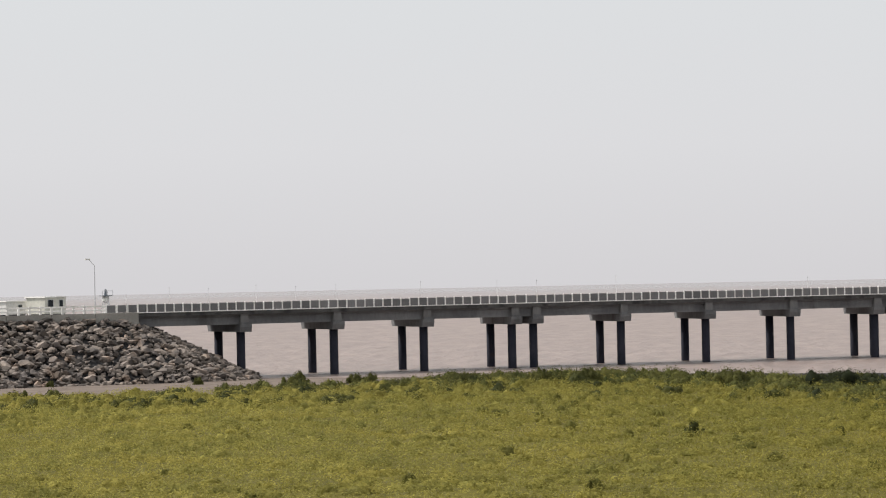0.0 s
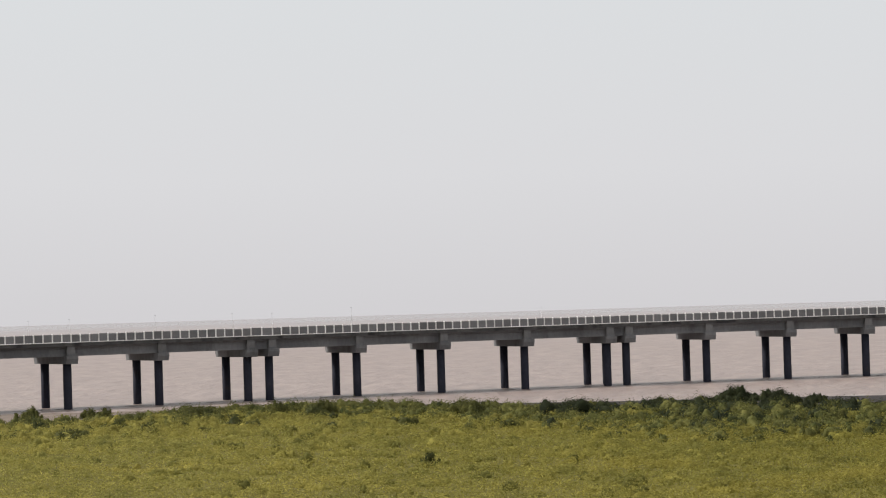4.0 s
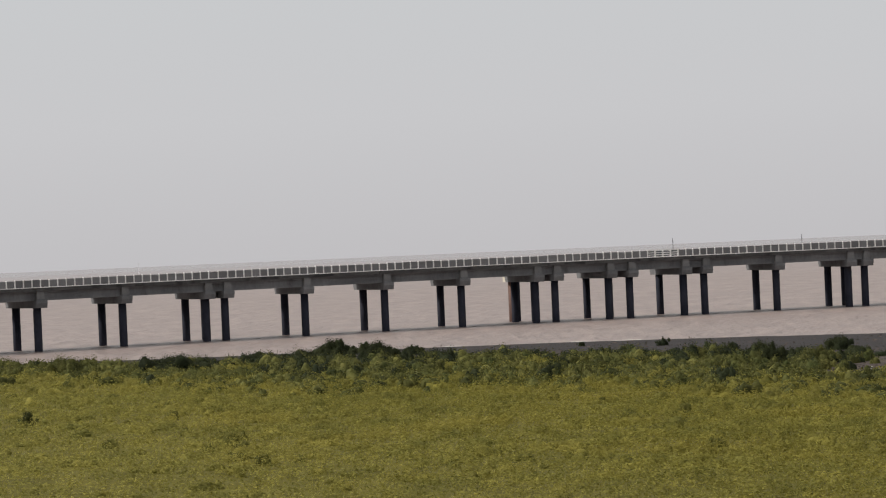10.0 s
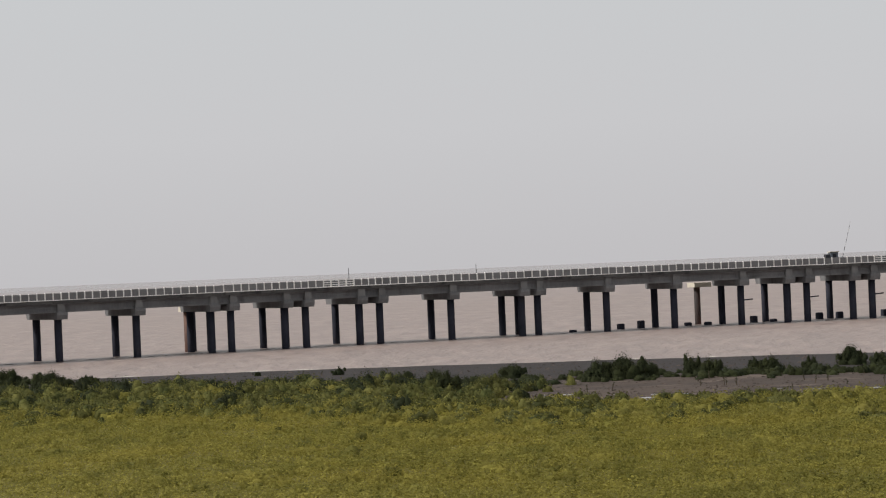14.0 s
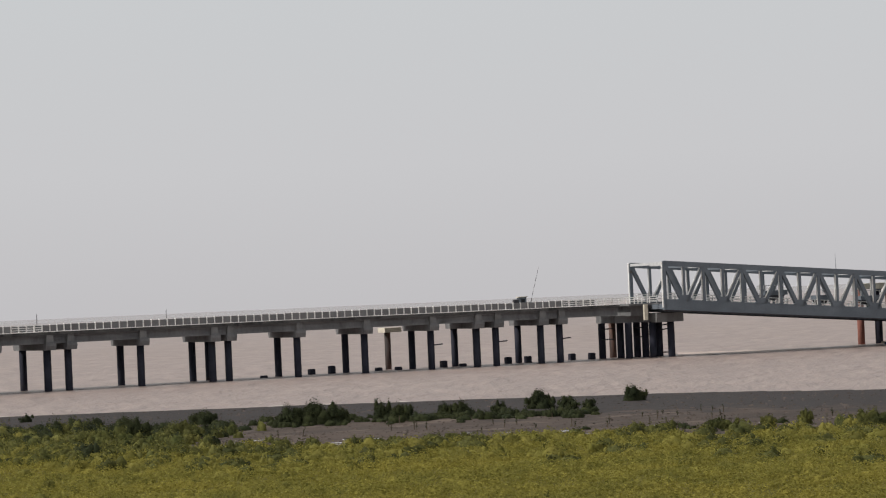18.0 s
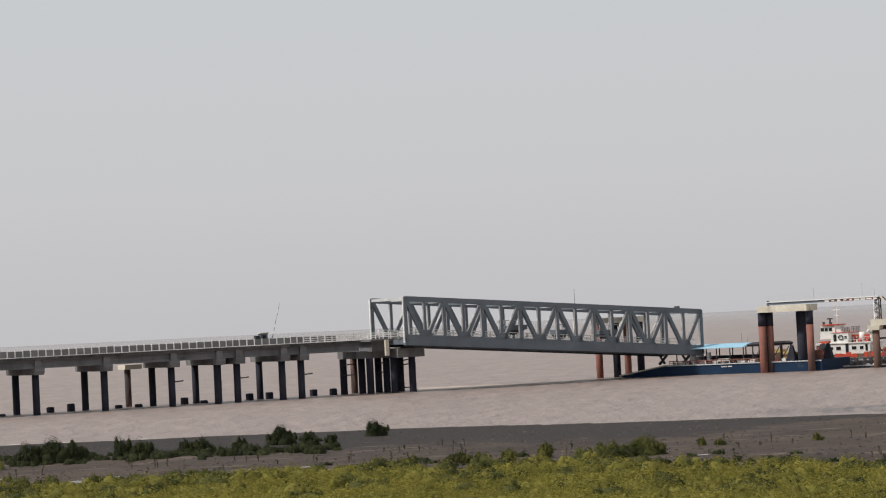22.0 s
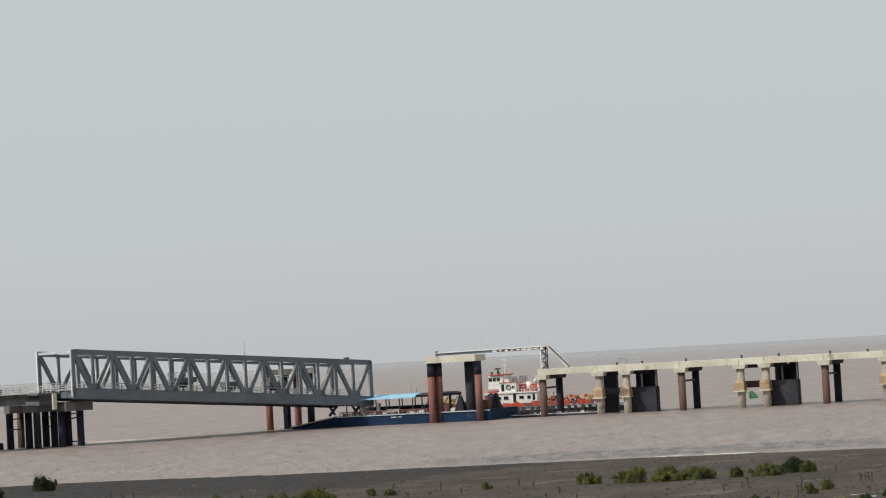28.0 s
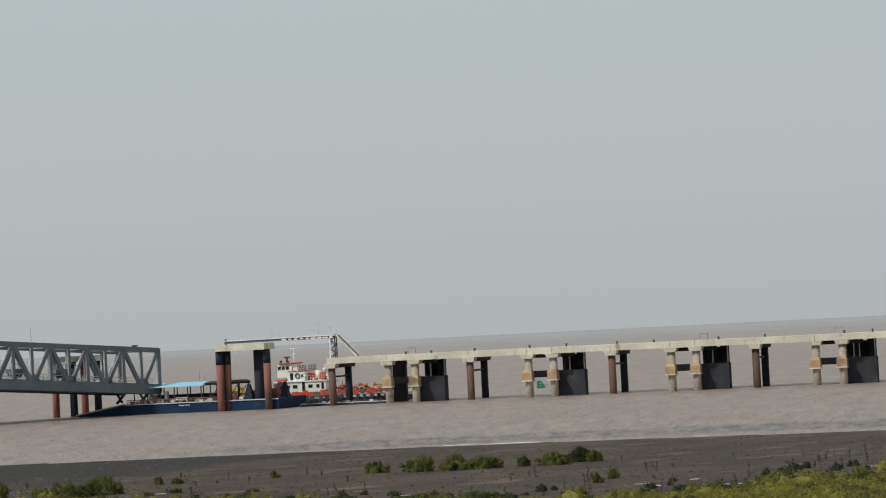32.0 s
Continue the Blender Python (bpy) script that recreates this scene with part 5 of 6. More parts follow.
def causeway():
    s = Shape()
    na, nr = 60, 22
    grid = []
    for i in range(na + 1):
        for j in range(nr + 1):
            along = -46 + 68 * i / na
            across = -23 + 46 * j / nr
            p = CA + CD * along + CN * across
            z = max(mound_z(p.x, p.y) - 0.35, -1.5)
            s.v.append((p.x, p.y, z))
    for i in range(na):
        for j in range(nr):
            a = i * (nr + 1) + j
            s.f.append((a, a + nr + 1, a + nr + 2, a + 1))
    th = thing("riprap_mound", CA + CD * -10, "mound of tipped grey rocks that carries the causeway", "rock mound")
    # near-black core paints the shade in the gaps between the rocks
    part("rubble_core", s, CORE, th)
    meshes = []
    for k in range(9):
        bm = bmesh.new()
        for i in range(13):
            u = Vector((rnd.gauss(0, 1), rnd.gauss(0, 1), rnd.gauss(0, 1))).normalized()
            bm.verts.new(Vector((u.x * 0.56, u.y * 0.46, u.z * 0.31)) * rnd.uniform(0.85, 1.15))
        bmesh.ops.convex_hull(bm, input=bm.verts)
        loose = [v for v in bm.verts if not v.link_faces]
        bmesh.ops.delete(bm, geom=loose, context="VERTS")
        me = bpy.data.meshes.new("rock")
        bm.to_mesh(me)
        bm.free()
        me.materials.append(ROCK)
        meshes.append(me)
    spots = []
    while len(spots) < 2900:
        along, across = rnd.uniform(-40, 19), rnd.uniform(-22, 6)
        p = CA + CD * along + CN * across
        z = mound_z(p.x, p.y)
        if z < 0.0 or (abs(across) < 6.1 and along < 0.4):
            continue
        size = rnd.choice((0.45, 0.6, 0.75, 0.9, 1.05, 1.35)) * rnd.uniform(0.8, 1.15)
        if any((p - q).length < (size + sz) * 0.24 for q, _, sz in spots[-400:]):
            continue
        spots.append((p, z, size))
        if len(spots) > 2850:
            break
    spots.sort(key=lambda o: (0 if o[0].x > -58 else 1, rnd.random()))
    rest = Shape()
    for i, (p, z, size) in enumerate(spots):
        me = rnd.choice(meshes)
        turn = rnd.uniform(0, 6.28)
        tilt = (rnd.uniform(-0.55, 0.55), rnd.uniform(-0.4, 0.4))
        at = Vector((p.x, p.y, z + size * 0.05))
        if i < 300:
            piece("rock", me, th, at, turn, (size * 1.15, size, size), tilt)
        else:
            m = Matrix.LocRotScale(at, Euler((*tilt, turn)), (size * 1.15, size, size))
            n = len(rest.v)
            rest.v += [tuple(m @ v.co) for v in me.vertices]
            rest.f += [tuple(n + q for q in f.vertices) for f in me.polygons]
    part("rock_fill", rest, ROCKS, th, "loose grey and brown rocks", kind="stuff")

    # road on top with parapet and white rails
    W = lambda a, n, z: CA + CD * a + CN * (n - 4) + Vector((0, 0, z))
    cw = thing("causeway", W(-20, 4, 7.6), "grey concrete causeway with a low parapet", "causeway")
    z = deck_z(-6.8)
    part("road_slab", Shape().prism([W(-46, -1.7, 7.0), W(-0.1, -1.7, 7.0), W(-0.1, 9.9, 7.0), W(-46, 9.9, 7.0)], [W(-46, -1.7, z), W(-0.1, -1.7, z), W(-0.1, 9.9, z), W(-46, 9.9, z)]), CONCRETE, cw)
    for i in range(8):
        a0, a1 = -46 + 5.75 * i, -46 + 5.75 * (i + 1) - 0.05
        part("parapet", Shape().prism([W(a0, -2.0, 7.0), W(a1, -2.0, 7.0), W(a1, -1.65, 7.0), W(a0, -1.65, 7.0)], [W(a0, -2.0, z + 0.1), W(a1, -2.0, z + 0.1), W(a1, -1.65, z + 0.1), W(a0, -1.65, z + 0.1)]), WALL, cw)
    for i in range(32):
        a0 = -45.5 + 1.42 * i
        part("rail_post", Shape().beam(W(a0, -1.8, z + 0.1), W(a0, -1.8, z + 1.1 + rnd.uniform(-0.06, 0.06)), 0.26, 0.24, CD), POST, cw)
        if a0 > -4.7:
            part("rail_panel", Shape().box(W(a0 + 0.71, -1.8, z + 0.6), CD * 0.56, CN * 0.03, (0, 0, 0.46)), PANEL, cw)
    for h in (0.5, 0.98):
        part("rail_bar", Shape().beam(W(-45.5, -1.8, z + h), W(-4.3, -1.8, z + h), 0.12, 0.2), POST, cw)
    abut = Shape().box(W(-0.6, 4, 7.4), CD * 0.6, CN * 5.6, (0, 0, 1.0))
    part("abutment", abut, CONCRETE, cw)
    return W, z


W, ROAD = causeway()


def cabin(a, n, w, l, h, turn, label, windows, wall):
    """A box cabin of width w and length l, turned on its plot; windows: side, offset, sill, half-width, half-height."""
    z, c = ROAD, W(a, n, 0)
    u, v = CD * math.cos(turn) + CN * math.sin(turn), CN * math.cos(turn) - CD * math.sin(turn)
    P = lambda x, y, zz: c + u * x + v * y + Vector((0, 0, z + zz))
    ring = lambda g, zz: [P(x * (w / 2 + g), y * (l / 2 + g), zz) for x, y in ((-1, -1), (1, -1), (1, 1), (-1, 1))]
    th = thing("site_cabin", c + Vector((0, 0, z)), label, "cabin")
    part("skid", Shape().prism(ring(-0.1, 0.0), ring(-0.1, 0.15)), DARK, th)
    part("wall", Shape().prism(ring(0, 0.15), ring(0, h)), wall, th)
    part("roof", Shape().prism(ring(0.16, h), ring(0.12, h + 0.14)), WHITE, th)
    for side, x, sill, hw, hh in windows:
        if side == "front":
            box = lambda g, t: Shape().box(P(x, -l / 2 - t, sill), u * (hw + g), v * 0.025, (0, 0, hh + g))
        else:
            box = lambda g, t: Shape().box(P(-w / 2 - t, x, sill), v * (hw + g), u * 0.025, (0, 0, hh + g))
        f = part("window", box(0.07, 0.03), STEELLT, th)
        part("pane", box(0.0, 0.06), GLASS, f)


cabin(-9.95, 4.5, 3.6, 3.4, 2.2, 0.42, "cream site cabin with dark windows on the causeway", (("front", -0.85, 1.4, 0.42, 0.5), ("front", 0.95, 1.45, 0.28, 0.42)), CREAM)
cabin(-13.75, 8.0, 3.4, 3.0, 1.75, 0.42, "low white site cabin on the causeway", (("front", 0.6, 1.1, 0.3, 0.25),), WHITE)


def lamp_post(a, n, h, arm=0.0):
    p = W(a, n, ROAD)
    th = thing("street_lamp", p, "tall thin grey lamp post on the causeway", "lamp post")
    part("pole", Shape().tube(p, p + Vector((0, 0, h)), 0.07, 0.04, 8), STEELLT, th)
    part("arm", Shape().beam(p + Vector((0, 0, h)), p + Vector((0, 0, h + 0.75)) - CD * arm, 0.06, 0.06), STEELLT, th)
    part("lamp_head", Shape().box(p + Vector((0, 0, h + 0.8)) - CD * (arm + 0.2), CD * 0.32, CN * 0.15, (0, 0, 0.1)), WHITE, th)


lamp_post(-1.7, 9.2, 6.2, 0.75)


def beacon_tower():
    p = W(-0.1, 9.6, ROAD)
    th = thing("beacon_tower", p, "small lattice beacon tower with white drum", "tower")
    for x, y in ((-0.5, -0.5), (0.5, -0.5), (0.5, 0.5), (-0.5, 0.5)):
        o = CD * x + CN * y
        part("leg", Shape().beam(p + o, p + o * 0.5 + Vector((0, 0, 1.6)), 0.08, 0.08, CD), STEELLT, th)
    for k in range(4):
        for y in (-0.5, 0.5):
            a, b = 1 - 0.31 * k * 0.4 / 0.5 * 0.5, 1 - 0.31 * (k + 1) * 0.4 / 0.5 * 0.5
            sg = 1 if k % 2 else -1
            part("lattice_bar", Shape().beam(p + (CD * 0.5 * sg + CN * y) * a + Vector((0, 0, 0.4 * k)), p + (CD * -0.5 * sg + CN * y) * b + Vector((0, 0, 0.4 * (k + 1))), 0.06, 0.06), POST, th)
    part("drum", Shape().tube(p + Vector((0, 0, 1.6)), p + Vector((0, 0, 2.2)), 0.5, 0.42, 12), WHITE, th)
    part("platform", Shape().box(p + Vector((0, 0, 2.25)), CD * 0.7, CN * 0.7, (0, 0, 0.05)), STEEL, th)
    s = Shape()
    for x in (-0.7, 0, 0.7):
        s.beam(p + CD * x + CN * -0.7 + Vector((0, 0, 2.3)), p + CD * x + CN * -0.7 + Vector((0, 0, 2.9)), 0.05, 0.05, CD)
    s.beam(p + CD * -0.7 + CN * -0.7 + Vector((0, 0, 2.9)), p + CD * 0.7 + CN * -0.7 + Vector((0, 0, 2.9)), 0.05, 0.05)
    part("hand_rail", s, STEELLT, th)
    part("beacon", Shape().tube(p + Vector((0, 0, 2.3)), p + Vector((0, 0, 3.1)), 0.2, 0.12, 8), STEEL, th)


beacon_tower()

# thin poles along the jetty's far edge
for az, h in ((-6.33, 2.3), (-5.4, 3.1), (-4.56, 2.9), (-3.53, 3.2), (-2.67, 2.9), (-1.8, 3.0), (0.04, 3.2), (1.7, 3.1), (2.56, 3.0), (4.28, 3.4), (8.4, 2.6), (19.98, 2.7), (22.75, 2.5)):
    p, d, n = jetty_point(az, 9.6, deck_z(az))
    th = thing("slim_pole", p, ("slim dark pole on the jetty's edge" if az > 15 else "slim grey pole on the jetty's edge"), "pole", group="poles on the jetty")
    part("pole", Shape().tube(p, p + Vector((0, 0, h)), *((0.06, 0.04, 6) if az > 15 else (0.019, 0.013, 6))), DARK if az > 15 else POST, th)
    part("pole_head", Shape().box(p + Vector((0, 0, h)), d * 0.06, n * 0.05, (0, 0, 0.04)), STEELLT, th)


def guard_box():
    p, d, n = jetty_point(30.2, 4.0, deck_z(30.2))
    th = thing("winch_cabin", p, "small grey winch cabin with leaning antenna on the jetty", "cabin")
    part("body", Shape().box(p + Vector((0, 0, 0.95)), d * 0.6, n * 0.6, (0, 0, 0.95)), STEEL, th)
    part("roof", Shape().box(p + Vector((0, 0, 1.97)), d * 0.78, n * 0.75, (0, 0, 0.07)), PALE, th)
    part("window", Shape().box(p + Vector((0, 0, 1.35)) - n * 0.62, d * 0.32, n * 0.02, (0, 0, 0.28)), GLASS, th)
    part("cabinet", Shape().box(p - d * 1.05 + Vector((0, 0, 0.8)), d * 0.4, n * 0.4, (0, 0, 0.8)), DARK, th)
    part("cabinet", Shape().box(p + d * 1.3 + Vector((0, 0, 0.55)), d * 0.35, n * 0.4, (0, 0, 0.55)), STEELLT, th)
    foot, tip = p + d * 1.3, p + d * 3.2 + Vector((0, 0, 6.8))
    for k in range(12):
        part("antenna_section", Shape().tube(foot.lerp(tip, k / 12), foot.lerp(tip, (k + 1) / 12 - 0.001), 0.055 - 0.002 * k, k=6), STEELLT if k % 2 else DARK, th)
    part("drum", Shape().tube(p - d * 1.5 + Vector((0, 0, 0.5)), p - d * 1.5 + n * 0.9 + Vector((0, 0, 0.5)), 0.5, k=12), DARK, th)


guard_box()


# ---- plants ----
def leaf_mesh(name, p, slope, size, material, g, core=None):
    """A mesh of small pointed leaves at p that lie on the slopes given, with the leaf-dark hearts of the clumps."""
    n = len(p)
    slope = slope / (np.linalg.norm(slope, axis=1)[:, None] + 1e-9)
    a = np.cross(slope, g.normal(size=(n, 3)))
    a /= np.linalg.norm(a, axis=1)[:, None] + 1e-9
    b = np.cross(slope, a)
    s = size * g.uniform(0.55, 1.35, (n, 1))
    v = np.stack([p - a * s - b * s * 0.3, p - a * s * 0.5 + b * s * 0.6, p + a * s], 1).reshape(-1, 3)
    f = np.arange(n * 3, dtype=np.int32)
    if core is not None:
        f = np.concatenate([f, core[1] + len(v)]).astype(np.int32)
        v = np.concatenate([v, core[0]])
    me = bpy.data.meshes.new(name)
    me.vertices.add(len(v))
    me.vertices.foreach_set("co", v.ravel())
    me.loops.add(len(f))
    me.loops.foreach_set("vertex_index", f)
    k = len(f) // 3
    me.polygons.add(k)
    me.polygons.foreach_set("loop_start", np.arange(0, k * 3, 3, dtype=np.int32))
    me.polygons.foreach_set("loop_total", np.full(k, 3, dtype=np.int32))
    me.materials.append(material)
    me.update(calc_edges=True)
    return me


def leaves(name, centres, spread, count, size, material, seed, flat=0.45, lay=None):
    """Many small leaves scattered round the centres, as one mesh.
    lay: the slope of the plant's surface at each centre, which its leaves follow."""
    g = np.random.default_rng(seed)
    n = len(centres) * count
    c = np.repeat(np.asarray(centres, dtype=np.float64), count, axis=0)
    sp = np.repeat(np.asarray(spread, dtype=np.float64), count, axis=0)
    u = g.normal(size=(n, 3))
    u /= np.linalg.norm(u, axis=1)[:, None]
    p = c + u * sp * (g.random((n, 1)) ** 0.45)
    slope = np.repeat(np.asarray(lay, dtype=np.float64), count, axis=0) if lay is not None else c * (1, 1, 0) + (0, 0, 0.5)
    slope /= np.linalg.norm(slope, axis=1)[:, None] + 1e-9
    return leaf_mesh(name, p, slope + u * 0.4 + g.normal(size=(n, 3)) * flat, size, material, g)


def clumps(name, lobes, per_area, size, material, seed, flat=0.4, loose=0.2):
    """Leafy clumps: each lobe is x, y, z of its foot and its three radii; leaves cover a knobbly dark heart."""
    g = np.random.default_rng(seed)
    L = np.asarray(lobes, dtype=np.float64)
    c, R = L[:, :3], L[:, 3:]
    area = 2.1 * (R[:, 0] * R[:, 1] + (R[:, 0] + R[:, 1]) * R[:, 2])
    idx = np.repeat(np.arange(len(L)), np.maximum(12, (area * per_area).astype(int)))
    n = len(idx)
    u = g.normal(size=(n, 3))
    u[:, 2] = np.abs(u[:, 2]) * 1.1 - 0.12
    u /= np.linalg.norm(u, axis=1)[:, None]
    # knobs: each lobe swells and shrinks with direction
    ph = g.uniform(0, 6.28, (len(L), 3))
    swell = lambda w, i: 1 + 0.13 * np.sin(3 * w[:, 0] + ph[i, 0] + 2 * w[:, 2]) + 0.12 * np.sin(5 * w[:, 1] + ph[i, 1]) + 0.1 * np.sin(6 * w[:, 2] + ph[i, 2] + 3 * w[:, 0])
    p = c[idx] + u * R[idx] * (swell(u, idx) * (1 - loose + 1.6 * loose * g.random(n) ** 1.5))[:, None]
    p[:, 2] = np.maximum(p[:, 2], c[idx, 2] + 0.02)
    slope = u / R[idx]
    slope /= np.linalg.norm(slope, axis=1)[:, None]
    slope = slope + g.normal(size=(n, 3)) * flat
    # hearts
    lon, lat = 8, 4
    t = [(math.cos(6.2832 * i / lon) * math.cos(h), math.sin(6.2832 * i / lon) * math.cos(h), math.sin(h)) for h in (-0.15, 0.35, 0.85, 1.3) for i in range(lon)] + [(0, 0, 1)]
    t = np.array(t)
    k = len(t)
    ci = np.repeat(np.arange(len(L)), k)
    w = np.tile(t, (len(L), 1))
    cv = c[ci] + w * R[ci] * (0.8 * swell(w, ci) * g.uniform(0.9, 1.1, len(ci)))[:, None]
    tri = []
    for j in range(lat - 1):
        for i in range(lon):
            a, b = j * lon + i, j * lon + (i + 1) % lon
            tri += [a, b, b + lon, a, b + lon, a + lon]
    for i in range(lon):
        tri += [(lat - 1) * lon + i, (lat - 1) * lon + (i + 1) % lon, k - 1]
    cf = (np.tile(np.array(tri), (len(L), 1)) + np.arange(len(L))[:, None] * k).ravel()
    return leaf_mesh(name, p, slope, size, material, g, (cv, cf))


def ragged(x, y, az, inside):
    """True where the weeds thin out towards the mud; inside is the distance from their edge."""
    return az > 17 and inside < 15 and noise.noise((x * 0.2, y * 0.2, 17)) + 0.5 * noise.noise((x * 0.6, y * 0.6, 18)) > inside * 0.1 - 0.5


def weed_field():
    g = np.random.default_rng(3)
    pts, spread, lay = [], [], []
    rise = lambda x, y: noise.noise((x * 0.16, y * 0.16, 1)) + 0.7 * noise.noise((x * 0.55, y * 0.55, 4))
    while len(pts) < 118000:
        az = g.uniform(-11.5, 57.5)
        far = verge(az) * (1 + 0.02 * noise.noise((az * 1.1, 0, 5))) - 0.5
        r = math.sqrt(g.uniform(98 ** 2, far ** 2))
        if az > 46 and r < 112:
            continue
        p = pol(az, r)
        if ragged(p.x, p.y, az, far - r):
            continue
        lump = rise(p.x, p.y)
        h = 0.34 + 0.36 * lump * (0.4 + 0.6 * smooth(120, 200, r))
        if h < 0.08 and g.random() < 0.5:
            continue
        pts.append((p.x, p.y, ground_z(p.x, p.y) + max(0.08, h) * 0.8))
        w = 0.3 + 0.1 * g.random()
        spread.append((w, w, max(0.1, h)))
        lay.append(((lump - rise(p.x + 0.4, p.y)) * 1.6, (lump - rise(p.x, p.y + 0.4)) * 1.6, 1.0))
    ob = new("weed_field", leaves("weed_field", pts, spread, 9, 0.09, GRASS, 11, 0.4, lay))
    tagged(ob, "dense olive-yellow leafy weeds covering the flat", "weeds", kind="stuff")


weed_field()


def tuft(g, x, y, w, h):
    """The lobes of one low plant, w wide and h high."""
    z = ground_z(x, y)
    out = [(x, y, z, w * 0.48, w * 0.48, h * 0.92)]
    for k in range(g.integers(1, 4)):
        a, t = g.uniform(0, 6.283), g.uniform(0.25, 0.5) * w
        q = g.uniform(0.22, 0.34) * w
        out.append((x + math.cos(a) * t, y + math.sin(a) * t, z, q, q, h * g.uniform(0.5, 1.05)))
    return out


def weed_tufts():
    g = np.random.default_rng(31)
    lobes, n = [], 0
    while n < 2900:
        az = g.uniform(-11.5, 57)
        far = verge(az) - 1
        r = far - (far - 112) * g.random() ** 1.4
        p = pol(az, r)
        k = noise.noise((p.x * 0.08, p.y * 0.08, 12))
        if g.random() > 0.5 + k or (az > 46 and r < 112) or ragged(p.x, p.y, az, far - r):
            continue
        w = g.uniform(0.5, 1.6) + 1.2 * g.random() ** 4
        lobes += tuft(g, p.x, p.y, w * 0.8, 0.3 + w * g.uniform(0.05, 0.2) * (0.3 + 0.9 * smooth(140, 215, r)))
        n += 1
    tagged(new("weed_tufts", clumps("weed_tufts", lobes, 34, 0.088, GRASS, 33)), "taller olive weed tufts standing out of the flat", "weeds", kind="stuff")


weed_tufts()


def dark_tufts():
    """Darker green plants that break the even cover of the weeds."""
    g = np.random.default_rng(61)
    lobes, n = [], 0
    while n < 300:
        az = g.uniform(-11.5, 57)
        far = verge(az) - 1
        r = far - (far - 125) * g.random() ** 1.8
        p = pol(az, r)
        if noise.noise((p.x * 0.06, p.y * 0.06, 23)) < -0.1 + 0.3 * g.random():
            continue
        w = g.uniform(0.4, 1.4)
        lobes += tuft(g, p.x, p.y, w, 0.34 + w * g.uniform(0.15, 0.35))
        n += 1
    tagged(new("dark_tufts", clumps("dark_tufts", lobes, 45, 0.08, OLIVE, 62)), "darker green tufts scattered among the olive weeds", "weeds", kind="stuff")


dark_tufts()


def edge_weeds():
    """Taller plants in humps where the weeds end."""
    g = np.random.default_rng(41)
    pale, green, n = [], [], 0
    while n < 1500:
        az = g.uniform(-11, 57)
        v = verge(az)
        r = v + 1.0 - 34 * g.random() ** 1.4
        p = pol(az, r)
        if g.random() > 0.55 + 0.8 * noise.noise((p.x * 0.1, p.y * 0.1, 14)) or ragged(p.x, p.y, az, v + 4 - r):
            continue
        w = g.uniform(0.7, 2.1)
        (green if g.random() < 0.35 + 0.4 * smooth(18, 24, az) * smooth(12, 2, v - r) else pale).extend(tuft(g, p.x, p.y, w, 0.25 + w * g.uniform(0.22, 0.42)))
        n += 1
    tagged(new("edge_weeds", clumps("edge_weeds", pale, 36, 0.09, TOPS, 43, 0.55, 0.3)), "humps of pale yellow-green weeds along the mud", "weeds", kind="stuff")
    tagged(new("green_edge_weeds", clumps("green_edge_weeds", green, 40, 0.09, BUSHMID, 44)), "rounded olive green plants where the weeds end", "weeds", kind="stuff")


edge_weeds()


def low_scrub():
    """Dark low growth between the bushes on the mud."""
    g = np.random.default_rng(47)
    lobes = []
    for i in range(170):
        az = g.uniform(19, 31.5)
        p = pol(az, 246 - (az - 19) * 0.9 + g.normal() * 5)
        w = g.uniform(0.5, 1.7)
        lobes += tuft(g, p.x, p.y, w, w * g.uniform(0.3, 0.55))
    for i in range(70):
        az = g.uniform(31, 56)
        p = pol(az, verge(az) + g.uniform(2, 16))
        w = g.uniform(0.3, 1.1)
        lobes += tuft(g, p.x, p.y, w, w * g.uniform(0.35, 0.7))
    tagged(new("low_scrub", clumps("low_scrub", lobes, 55, 0.075, LEAF, 48)), "dark low scrub scattered over the mud bank", "scrub", kind="stuff")


low_scrub()


def scrub_belt():
    """Waist-high scrub between the weeds and the mud, darker towards the water."""
    g = np.random.default_rng(5)
    olive, dark, n = [], [], 0
    while n < 1700:
        az = g.uniform(-5, 24.5)
        w, v = shore(az), verge(az)
        t = g.random()
        inner = v - 12 - 32 * smooth(3, 11, az) * smooth(24, 17, az)
        outer = min(v + (w - v) * 0.34, w - 10)
        p = pol(az, inner + (outer - inner) * t)
        k = noise.noise((p.x * 0.07, p.y * 0.07, 8))
        edge = smooth(0, 0.4, t) * smooth(24.5, 20.5, az) * smooth(-5, 2, az)
        if g.random() > 0.15 + 0.85 * edge + 0.5 * k:
            continue
        q = g.uniform(0.8, 2.3) * (0.6 + 0.4 * edge)
        (dark if g.random() < (0.05 + 0.75 * t ** 3 + 0.3 * k) * smooth(3, 9, az) else olive).extend(tuft(g, p.x, p.y, q, 0.3 + q * g.uniform(0.3, 0.56) * (1 + 0.5 * k)))
        n += 1
    tagged(new("scrub_belt", clumps("scrub_belt", olive, 44, 0.085, SCRUB, 15, 0.6, 0.22)), "belt of mid-green scrub along the mud bank", "scrub", kind="stuff")
    tagged(new("dark_scrub", clumps("dark_scrub", dark, 48, 0.08, LEAF, 16, 0.6, 0.22)), "dark green scrub at the foot of the weeds", "scrub", kind="stuff")


scrub_belt()


